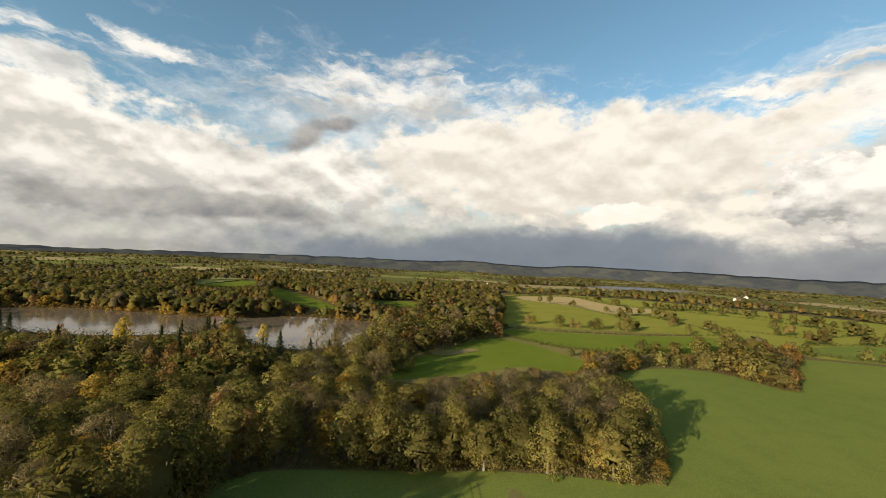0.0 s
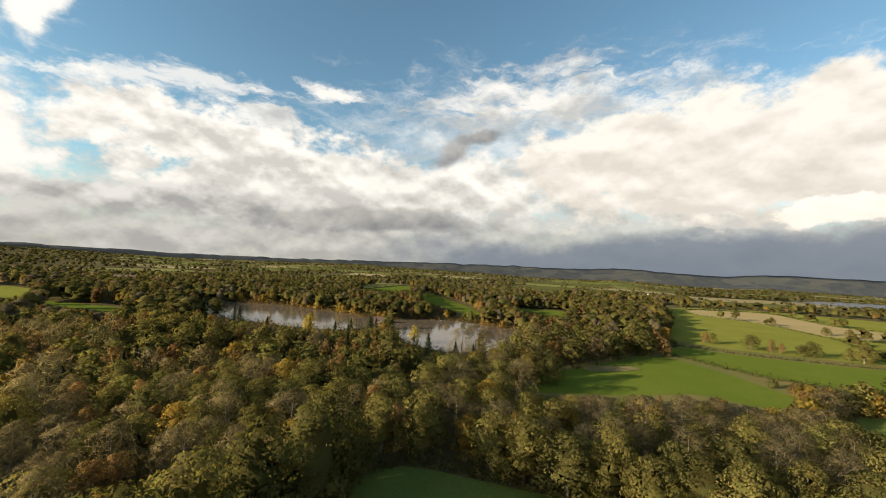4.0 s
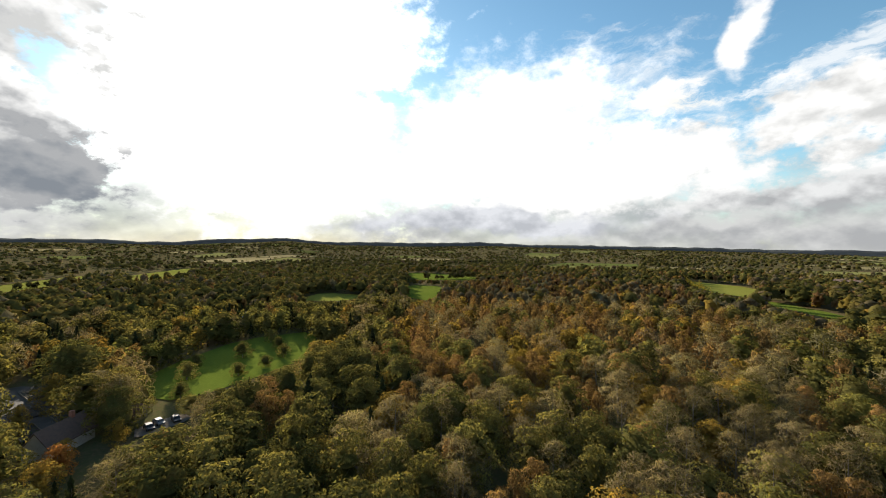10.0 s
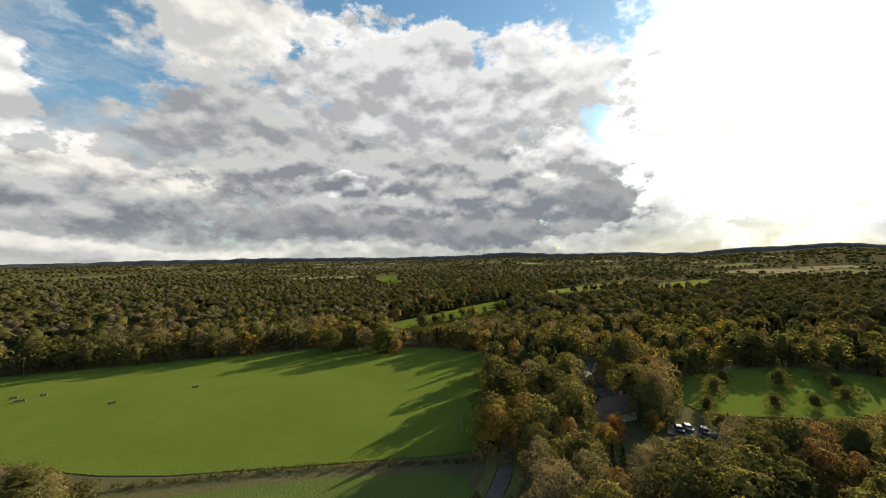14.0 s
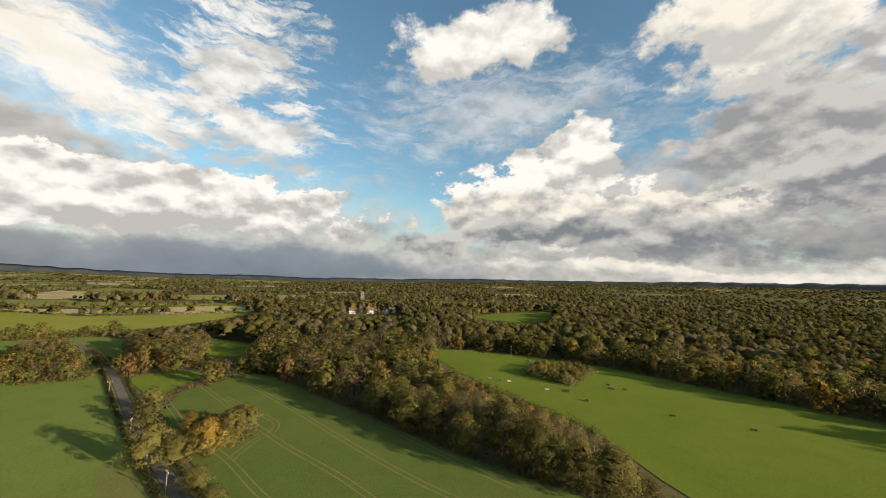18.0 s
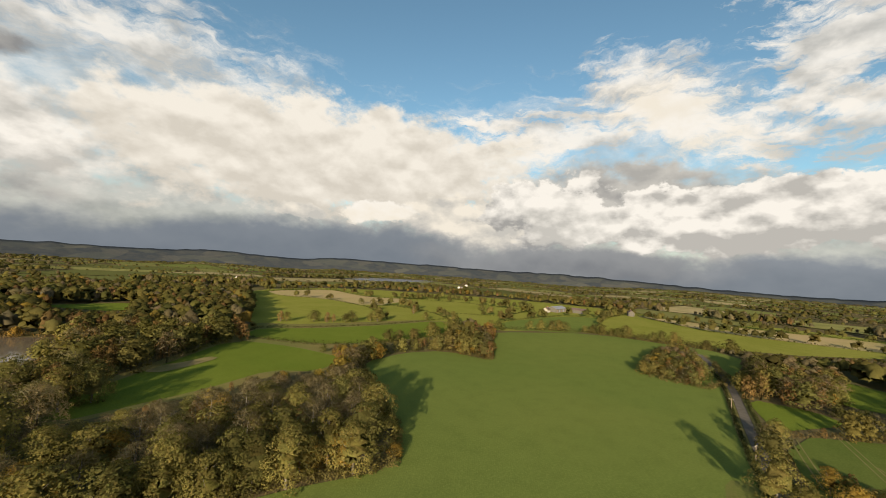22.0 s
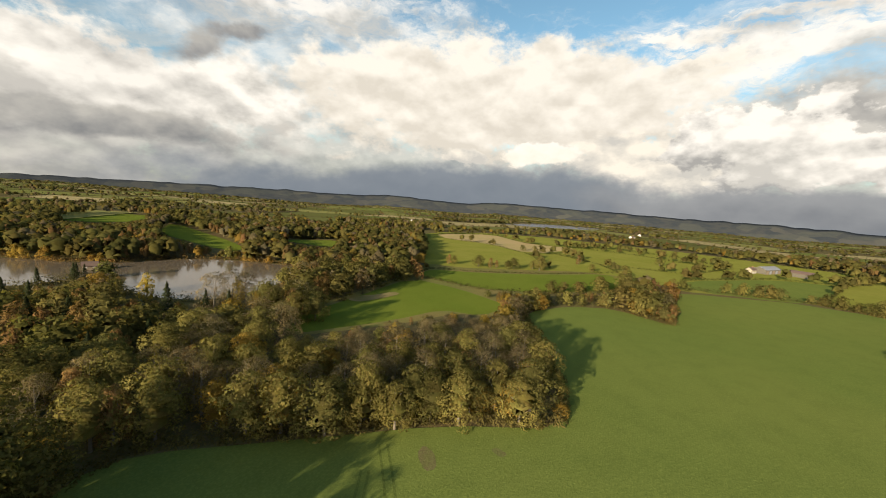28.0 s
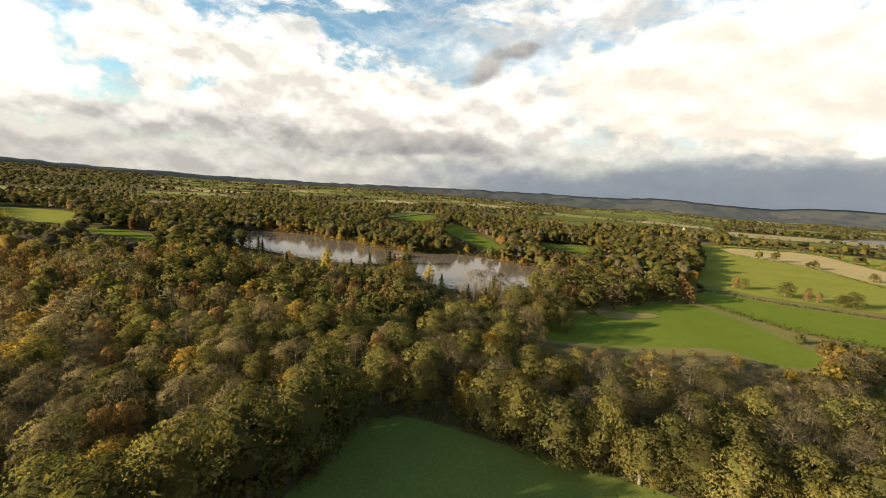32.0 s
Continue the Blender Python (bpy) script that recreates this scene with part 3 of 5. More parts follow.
YARD = [(-66, -98), (-80, -95), (-82, -101), (-71, -105)]
CLEAR.append(YARD)
OPEN.append(YARD)
FRONT = [(-42, -98), (-58, -92), (-66, -101), (-60, -108), (-48, -107)]
CLEAR.append(FRONT)
OPEN.append(FRONT)
GARDEN = [(-50, -104), (-60, -106), (-68, -112), (-66, -118), (-50, -115)]
CLEAR.append(GARDEN)
OPEN.append(GARDEN)
sheet("pavement_1", YARD, GRAVEL, 0.30, "pale gravel car park yard", "yard", 8, 1)
NURSERY = [(-58, -122), (-70, -120), (-80, -138), (-84, -165), (-80, -180), (-66, -178), (-58, -150)]
CLEAR.append(NURSERY)
OPEN.append([(-60, -128), (-72, -128), (-78, -142), (-74, -160), (-62, -158)])
sheet("pavement_2", NURSERY, simple("nursery_ground", (0.055, 0.047, 0.04), 0.95, (0.09, 0.08, 0.07), 0.25), 0.28, "dark bare nursery ground with beds", "yard", 10, 1)
CLEAR.append([(x + 4, y + 4) for x, y in ROAD[:8]] + [(x - 4, y - 4) for x, y in reversed(ROAD[:8])])
CLEAR.append([(x + 2, y) for x, y in ROAD[7:]] + [(x - 2, y) for x, y in reversed(ROAD[7:])])
VILLAGE = [(515, -66), (560, -70), (572, -150), (520, -150)]
CLEAR.append(VILLAGE)
OPEN.append(VILLAGE)
CLEAR.append([(72, -79), (70, -93), (28, -93), (-14, -95), (-9, -84), (34, -83)])
# the open ground under the camera
CLEAR.append([(-44, 60), (-40, 20), (-25, -30), (-20, -70), (0, -80), (60, -60), (80, 0), (60, 60), (0, 90)])

# wheel marks in the drilled field
TRAMLINES = [[(92, 0), (105, 7), (125, 16), (150, 30), (186, 45)], [(88, -20), (106, -12), (129, 1), (160, 16), (204, 36)], [(86, -37), (100, -29), (121, -19), (160, -2), (212, 22)], [(88, -52), (98, -47), (114, -40), (139, -29), (175, -9)],
             [(124, 15), (135, 10), (141, 5), (147, 4), (153, 6), (168, 15), (183, 24)]]
for line in TRAMLINES:
    for off in (-0.9, 0.9):
        bm, _ = ribbon(line, 0.42, 0.122, aside=off)
        part("wheel_mark", bm, TRACK, field_crop, "pale bare wheel mark")

# ---- trees ----
OAK, OLIVE, GOLD, RUST, ORANGE = (.108, .100, .031), (.158, .138, .041), (.255, .172, .038), (.205, .128, .050), (.29, .13, .038)
BARE, DARK, YELLOW = (.186, .150, .080), (.034, .042, .019), (.28, .215, .038)
TONES = {"oak": OAK, "olive": OLIVE, "gold": GOLD, "rust": RUST, "orange": ORANGE, "bare": BARE, "dark": DARK, "yellow": YELLOW}


def leaves(rng, centre, normal, size, long=1.0, wild=.3):
    """Small leafy sprays as uneven three-cornered blades at the given places, lying near the given normals."""
    n = len(centre)
    normal = normal / (np.linalg.norm(normal, axis=1, keepdims=True) + 1e-9) + rng.normal(0, wild, (n, 3))
    normal /= np.linalg.norm(normal, axis=1, keepdims=True) + 1e-9
    t = np.cross(normal, rng.normal(0, 1, (n, 3)))
    t /= np.linalg.norm(t, axis=1, keepdims=True) + 1e-9
    b = np.cross(normal, t)
    s = (size * rng.uniform(.6, 1.35, n))[:, None]
    t, b = t * s * long, b * s * rng.uniform(.6, 1.0, n)[:, None] / long
    k = rng.uniform(.38, .82, (3, n, 1))
    return np.stack([centre + t * k[0], centre - t * k[1] * .5 + b * k[1] * .87, centre - t * k[2] * .5 - b * k[2] * .87], 1).reshape(-1, 3)


def unit(v):
    return v / (np.linalg.norm(v, axis=-1, keepdims=True) + 1e-9)


def billow(rng, centre, wide, high, seg=6, rows=2):
    """One uneven swelling of foliage seen from far off: triangles and their outward normals."""
    ring = []
    for i in range(rows + 1):
        ph = math.pi * (.62 - .62 * i / rows)
        turn = rng.uniform(0, 6.28)
        ring.append([np.array([math.sin(ph) * math.cos(turn + 6.2832 * j / seg), math.sin(ph) * math.sin(turn + 6.2832 * j / seg), math.cos(ph)]) * rng.uniform(.62, 1.28) for j in range(seg)])
    tip = np.array([0, 0, rng.uniform(.9, 1.15)])
    tri = []
    for i in range(rows):
        for j in range(seg):
            k = (j + 1) % seg
            a, b, c, d = ring[i][j], ring[i][k], (ring[i + 1][k] if i < rows - 1 else tip), (ring[i + 1][j] if i < rows - 1 else None)
            tri += [a, b, c]
            if d is not None:
                tri += [a, c, d]
    tri = np.array(tri)
    return tri * np.array([wide, wide, high]) + np.asarray(centre), unit(tri * np.array([1, 1, wide / high]) + np.array([0, 0, 1.2]))


def crown(style, n, size, seed, grade):
    """A crown for a tree of height 1 and spread 1: points in threes, their normals and a shade of tone for each."""
    rng = np.random.default_rng(seed)
    long, wild = 1.0, .34
    if grade >= 2 and style != "conifer":
        slim = .8 if style in ("upright", "wispy") else 1.0
        lumps = [((0, 0, .52), .36 * slim, .46)] if grade == 3 else [((.10, .05, .62), .28 * slim, .40), ((-.17, .12, .48), .25 * slim, .38), ((.03, -.20, .42), .25 * slim, .36)]
        body = [billow(rng, c, w, h, 5, 2) for c, w, h in lumps]
        v, nor = np.concatenate([p for p, _ in body]), np.concatenate([q for _, q in body])
        shade = np.repeat(np.repeat(rng.uniform(.93, 1.07, len(body)), [len(p) // 3 for p, _ in body]), 3)
        pick = rng.integers(0, len(v), n)
        c, d = v[pick] * np.array([1.03, 1.03, 1.02]), nor[pick]
        extra = leaves(rng, c, d, size, 1.0, .5)
        return np.concatenate([v, extra]), np.concatenate([nor, np.repeat(d, 3, 0)]), np.concatenate([shade, np.repeat(rng.uniform(.85, 1.15, n), 3)])
    if style == "conifer":
        h = rng.uniform(.06, 1, n) ** .8
        a = rng.uniform(0, 6.283, n)
        tier = .72 + .28 * np.cos(h * 48)
        r = (1.02 - h) * .5 * tier * rng.uniform(.45, 1.05, n)
        c = np.stack([r * np.cos(a), r * np.sin(a), h], 1)
        nor = np.stack([np.cos(a), np.sin(a), np.full(n, .9)], 1)
        soft_n, shade = unit(nor), .85 + .3 * rng.random(n)
    else:
        slim = style in ("upright", "wispy")
        m, spread, low = (22, .30, .10) if slim else (34, .37, .07)
        k = np.arange(m)
        a = k * 2.4 + rng.uniform(-.4, .4, m)
        hh = low + (1 - low) * ((k + .5) / m) ** .9
        prof = np.sin(np.clip((hh - low) / (1 - low), 0, 1) * 2.3 + .65)
        rr = spread * prof * rng.uniform(.55, 1.1, m)
        lc = np.stack([rr * np.cos(a), rr * np.sin(a), hh * .92], 1)
        lr = rng.uniform(.085, .16, m) * (.9 if slim else 1.0)
        share = lr ** 2 / (lr ** 2).sum()
        which = rng.choice(m, n, p=share)
        outward = unit(lc - np.array([0, 0, .36]))
        d = rng.normal(0, 1, (n, 3)) + outward[which] * .8
        d[:, 2] += .3
        d = unit(d)
        reach = np.where(rng.random(n) < .8, rng.uniform(.86, 1.06, n), rng.uniform(.4, 1.3, n))
        c = lc[which] + d * (lr[which] * reach)[:, None] * np.array([1.15, 1.15, .7])
        c[:, 2] = np.clip(c[:, 2], .03, 1.0)
        nor = d
        soft_n = unit(d * .8 + outward[which] * .5 + np.array([0, 0, .25]))
        shade = rng.uniform(.9, 1.1, m)[which] * rng.uniform(.76, 1.26, n)
        if style == "wispy":
            long, wild = 1.9, .5
        if style == "bare":
            long, wild = 3.4, .4
            nor = unit(np.cross(d, rng.normal(0, 1, (n, 3)))) + d * .6
    v, nor, shade = leaves(rng, c, nor, size, long, wild), np.repeat(soft_n, 3, 0), np.repeat(shade, 3)
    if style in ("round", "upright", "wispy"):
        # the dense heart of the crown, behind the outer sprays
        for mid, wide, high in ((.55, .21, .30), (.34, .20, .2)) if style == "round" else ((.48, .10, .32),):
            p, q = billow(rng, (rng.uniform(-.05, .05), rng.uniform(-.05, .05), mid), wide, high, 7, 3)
            # tone at .9, the shade inside a crown put into its colour
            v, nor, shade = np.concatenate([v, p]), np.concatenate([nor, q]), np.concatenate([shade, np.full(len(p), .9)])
    return v, nor, shade


def trunk_mesh(name, seed, high, girth, limbs=7, lean=0.05):
    rng = random.Random(seed)
    bm = bmesh.new()

    def tube(points, radii, sides=6):
        prev = None
        for p, r in zip(points, radii):
            ring = [bm.verts.new((p[0] + r * math.cos(6.2832 * s / sides), p[1] + r * math.sin(6.2832 * s / sides), p[2])) for s in range(sides)]
            if prev:
                for s in range(sides):
                    bm.faces.new((prev[s], prev[(s + 1) % sides], ring[(s + 1) % sides], ring[s]))
            prev = ring
        bm.faces.new(prev)

    dx, dy = rng.uniform(-lean, lean) * high, rng.uniform(-lean, lean) * high
    tube([(0, 0, -0.3), (dx * .2, dy * .2, high * .15), (dx * .6, dy * .6, high * .5), (dx, dy, high * .92)], [girth * 1.35, girth, girth * .65, girth * .12])
    for k in range(limbs):
        h = high * (.25 + .55 * k / limbs)
        a = k * 2.4 + rng.uniform(-.5, .5)
        reach = high * rng.uniform(.16, .28)
        f = h / high
        b = (dx * f, dy * f, h)
        tip = (b[0] + reach * math.cos(a), b[1] + reach * math.sin(a), h + reach * rng.uniform(.7, 1.2))
        mid = ((b[0] + tip[0]) / 2 + .1, (b[1] + tip[1]) / 2, h + reach * .35)
        tube([b, mid, tip], [girth * .38 * (1.1 - f), girth * .26 * (1.1 - f), .03], 5)
    me = bpy.data.meshes.new(name)
    bm.to_mesh(me)
    bm.free()
    me.materials.append(BARK)
    return me


# name, style, tone, height, spread, label
SPECIES = {
    "oak": ("oak_tree", "round", 14.0, 15.5, "broad oak in dull green and brown leaf"),
    "olive": ("ash_tree", "round", 14.5, 13.5, "tall ash in thin olive-green autumn leaf"),
    "gold": ("maple_tree", "round", 11.5, 11.0, "field maple in golden autumn leaf"),
    "rust": ("hornbeam_tree", "wispy", 12.5, 8.5, "slender hornbeam in rust-brown autumn leaf"),
    "orange": ("cherry_tree", "round", 10.0, 9.5, "cherry tree in bright orange leaf"),
    "bare": ("alder_tree", "bare", 14.5, 12.5, "almost bare grey-brown alder with fine twigs"),
    "dark": ("spruce_tree", "conifer", 13.0, 9.0, "dark green spruce with drooping tiers"),
    "yellow": ("poplar_tree", "upright", 15.0, 9.5, "poplar in clear yellow autumn leaf"),
}
# blades in a crown and their size for four distances
GRADES = [(2700, .032), (380, .082), (36, .15), (4, .25)]
TEMPLATES = {}
for ki, (kind, (_, style, hi, wi, _l)) in enumerate(SPECIES.items()):
    for g, (n, size) in enumerate(GRADES):
        for v in range(3):
            thin = .8 if style == "bare" else 1.0
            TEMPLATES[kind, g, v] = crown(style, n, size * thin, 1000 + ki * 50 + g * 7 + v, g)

PROTO = {}


def tree(kind, x, y, size=1.0, turn=0.0, variant=0, wide=1.0, label=""):
    """One tree of its own: trunk and crown, on the ground."""
    name, style, hi, wi, text = SPECIES[kind]
    m = Matrix.Translation((x, y, float(land(x, y)))) @ Matrix.Rotation(turn, 4, "Z") @ Matrix.Diagonal((size * wide, size * wide, size, 1))
    key = kind, variant
    if key not in PROTO:
        v, nor, shade = TEMPLATES[kind, 0, variant]
        rng = np.random.default_rng(hash_of(kind) + variant)
        base = np.array(TONES[kind])
        pts = v * np.array([wi, wi, hi])
        tone = base[None] * shade[:, None] * np.repeat(rng.uniform(.94, 1.06, (len(v) // 3, 3)), 3, 0)
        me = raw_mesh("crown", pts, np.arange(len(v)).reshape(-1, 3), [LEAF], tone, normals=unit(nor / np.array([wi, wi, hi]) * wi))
        root = new(name)
        root.empty_display_size = 1.0
        body = new("trunk", trunk_mesh("trunk", variant + hash_of(kind), hi * .9, .12 + hi * .012, 9 if style == "bare" else 6))
        top = new("crown", me)
        body.parent = top.parent = root
        tagged(root, text, "tree", "woodland trees")
        root.matrix_basis = m
        PROTO[key] = root
        return root
    ob = copy_thing(PROTO[key], m)
    ob.scale = m.to_scale()
    if label:
        tagged(ob, label)
    return ob


def hash_of(text):
    return sum(ord(c) * (i + 3) for i, c in enumerate(text))


class Stand:
    """Trees too many to count, gathered into one mesh."""

    def __init__(self):
        self.points, self.tones, self.normals = [], [], []

    def add(self, kind, grade, x, y, size, rng, wide=1.0, bright=1.0):
        name, style, hi, wi, _ = SPECIES[kind]
        v, nor, shade = TEMPLATES[kind, grade, int(rng.integers(0, 3))]
        a = rng.uniform(0, 6.283)
        c, s = math.cos(a), math.sin(a)
        w = wi * size * wide
        p = np.empty_like(v)
        p[:, 0], p[:, 1] = (v[:, 0] * c - v[:, 1] * s) * w + x, (v[:, 0] * s + v[:, 1] * c) * w + y
        z = float(land(x, y))
        p[:, 2] = v[:, 2] * hi * size + z
        # far billows toned down for the self-shading their plain shape lacks
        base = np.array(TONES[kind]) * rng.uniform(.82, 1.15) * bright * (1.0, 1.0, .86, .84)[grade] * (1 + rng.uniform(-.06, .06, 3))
        self.points.append(p)
        q = np.empty_like(nor)
        q[:, 0], q[:, 1], q[:, 2] = nor[:, 0] * c - nor[:, 1] * s, nor[:, 0] * s + nor[:, 1] * c, nor[:, 2]
        self.normals.append(q)
        self.tones.append(base[None] * shade[:, None])
        if grade <= 1:
            g = (.14 + .014 * hi) * size
            tx, ty, h = x, y, hi * size * .75
            t = []
            z0 = z - .3
            for k in range(3):
                b0, b1 = k * 2.094, (k + 1) * 2.094
                t += [(tx + g * math.cos(b0), ty + g * math.sin(b0), z0), (tx + g * math.cos(b1), ty + g * math.sin(b1), z0),
                      (tx, ty, z0 + h)]
            self.points.append(np.array(t))
            self.normals.append(unit(np.array(t) - np.array([tx, ty, z0 + h * .45])))
            self.tones.append(np.tile((.13, .112, .088), (9, 1)))

    def bush(self, x, y, wide, high, n, tone, rng, size=.5):
        d = rng.normal(0, 1, (n, 3))
        d /= np.linalg.norm(d, axis=1, keepdims=True)
        d[:, 2] = np.abs(d[:, 2])
        c = d * rng.uniform(.5, 1.05, (n, 1)) * np.array([wide / 2, wide / 2, high]) + np.array([x, y, float(land(x, y))])
        self.points.append(leaves(rng, c, d, size))
        self.normals.append(np.repeat(unit(d + np.array([0, 0, .3])), 3, 0))
        self.tones.append(np.repeat(np.array(tone)[None] * rng.uniform(.82, 1.18, (n, 1)), 3, 0))

    def finish(self, name, label, category, kind="stuff"):
        if not self.points:
            return None
        v = np.concatenate(self.points)
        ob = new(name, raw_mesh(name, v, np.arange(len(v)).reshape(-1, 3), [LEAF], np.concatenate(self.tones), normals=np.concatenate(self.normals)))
        return tagged(ob, label, category, kind=kind)


RUST_WOOD = [(-186, -85), (-316, -105), (-474, -100), (-611, 1), (-405, 113), (-192, 95), (-103, 28), (-112, -18), (-124, -50)]
COPSES = [
    [(148, 207), (161, 173), (186, 205), (216, 231), (202, 249), (178, 236)],
    [(221, 116), (224, 92), (240, 92), (270, 106), (325, 138), (274, 138)],
    [(250, 72), (267, 65), (248, 48), (262, 44), (329, 54), (345, 66), (300, 80)],
    [(128, 22), (138, 27), (151, 29), (153, 13), (140, 10)],
    [(187, -122), (158, -132), (184, -170), (206, -147)],
    [(49, -232), (52, -214), (10, -206), (6, -214)],
]


def wooded(x, y):
    x, y = np.asarray(x, float), np.asarray(y, float)
    ok = np.ones(x.shape, bool)
    for poly in CLEAR:
        ok &= ~inside(poly, x, y)
    for poly in COPSES:
        ok |= inside(poly, x, y)
    return ok


EYE = 50.0


def headroom(x, y, most=16.0, lands=None, step=1.0):
    """How tall a tree may grow here and still leave the open land and water behind it in sight."""
    x, y = np.asarray(x, float), np.asarray(y, float)
    room = np.full(x.shape, most)
    free = np.ones(x.shape, bool)
    for poly in COPSES:
        free &= ~inside(poly, x, y)
    for h in np.arange(most - step, 0.5, -step):
        k = EYE / (EYE - h)
        hit = np.zeros(x.shape, bool)
        for poly in (OPEN if lands is None else lands):
            hit |= inside(poly, x * k, y * k)
        room[hit & free] = h
    for k, low in ((1, 8.5), (2, 8.5), (3, 6.0), (4, 5.0)):
        room[inside(COPSES[k], x, y)] = low
    return room


MIXES = {
    "rust": ("rust rust rust rust rust rust gold gold bare bare olive".split()),
    "front": ("bare bare bare bare olive olive olive oak bare rust gold".split()),
    "south": ("olive oak olive oak dark rust olive bare dark oak gold".split()),
    "shore": ("oak olive rust dark rust bare rust olive oak gold oak".split()),
    "over": ("olive olive rust oak rust bare olive gold oak olive".split()),
    "belt": ("olive bare oak olive bare rust oak".split()),
    # dark spruces weigh heavily, standing in for cloud shade on far woods
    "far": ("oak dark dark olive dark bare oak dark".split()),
    "west": ("gold olive bare oak olive dark oak bare".split()),
}


def mix_at(x, y):
    az, r = math.degrees(math.atan2(-x, y)) % 360, math.hypot(x, y)
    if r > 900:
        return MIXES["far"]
    if inside(RUST_WOOD, np.array([x]), np.array([y]))[0]:
        return MIXES["rust"]
    if x > -50 and 80 < y < 200 and r < 225:
        return MIXES["front"]
    if az < 60 and 140 < r < 300:
        return MIXES["shore"]
    if az < 62 or az > 300:
        return MIXES["over"] if r > 120 else MIXES["front"]
    if az < 110:
        return MIXES["shore"] if r > 450 else MIXES["front"]
    if az < 185:
        return MIXES["south"]
    if az < 262 and r > 180:
        return MIXES["west"]
    return MIXES["belt"]


def scatter(r0, r1, gap, seed):
    """Places for trees in the ring from r0 to r1, spaced about gap metres."""
    rng = np.random.default_rng(seed)
    gx, gy = np.meshgrid(np.arange(-r1, r1, gap), np.arange(-r1, r1, gap))
    gx, gy = (gx + rng.uniform(-.42, .42, gx.shape) * gap).ravel(), (gy + rng.uniform(-.42, .42, gy.shape) * gap).ravel()
    r = np.hypot(gx, gy)
    keep = (r >= r0) & (r < r1) & wooded(gx, gy)
    gx, gy = gx[keep], gy[keep]
    room = headroom(gx, gy)
    keep = room > 3.0
    return np.stack([gx[keep], gy[keep], room[keep]], 1), rng


def fitting(kind, size, room):
    """The size of a tree brought down to the room above its place."""
    return min(size, room * .92 / SPECIES[kind][2])


# single trees near the camera's round
near, rng = scatter(44, 138, 8.0, 11)
for x, y, room in near:
    mix = mix_at(x, y)
    kind = mix[int(rng.integers(0, len(mix)))]
    edge = any(inside(poly, np.array([x + dx, x - dx, x, x]), np.array([y, y, y + dx, y - dx])).any() for poly in OPEN[:4] for dx in (7.0,))
    if edge and kind in ("bare", "rust"):
        kind = ("olive", "oak", "olive", "gold")[int(rng.integers(0, 4))]
    size = fitting(kind, float(rng.uniform(.72, 1.12)), room)
    tree(kind, float(x), float(y), size, float(rng.uniform(0, 6.28)), int(rng.integers(0, 3)), float(rng.uniform(.95, 1.2)) * (1.0 if size > .55 else 1.55))

for name, r0, r1, gap, grade, grow in (("wood", 138, 154, 8.3, 0, 1.0), ("wood", 154, 300, 9.2, 1, 1.0), ("wood", 300, 640, 9.6, 2, 1.0)):
    pts, rng = scatter(r0, r1, gap, int(r0))
    stand = Stand()
    for x, y, room in pts:
        mix = mix_at(x, y)
        kind = mix[int(rng.integers(0, len(mix)))]
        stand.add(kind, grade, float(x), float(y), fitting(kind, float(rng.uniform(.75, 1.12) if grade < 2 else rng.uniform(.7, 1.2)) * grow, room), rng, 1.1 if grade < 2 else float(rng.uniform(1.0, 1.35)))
    stand.finish("woodland", "mixed autumn woodland in green, gold and brown", "wood")

# ---- patchwork of far fields, hedges and woods ----
rng = np.random.default_rng(77)
FIELD_TONES = np.array([(.09, .10, .028), (.12, .122, .038), (.15, .14, .05), (.24, .19, .10), (.08, .08, .028)])
gap = 190.0
n_side = int(4500 / gap)
far = Stand()
fv, ff, ft = [], [], []
jit = {}
FAR_OPEN = [p for p in OPEN if max(math.hypot(*q) for q in p) > 700]


def knot(i, j):
    if (i, j) not in jit:
        jit[i, j] = (i * gap + rng.uniform(-.33, .33) * gap, j * gap + rng.uniform(-.33, .33) * gap)
    return jit[i, j]


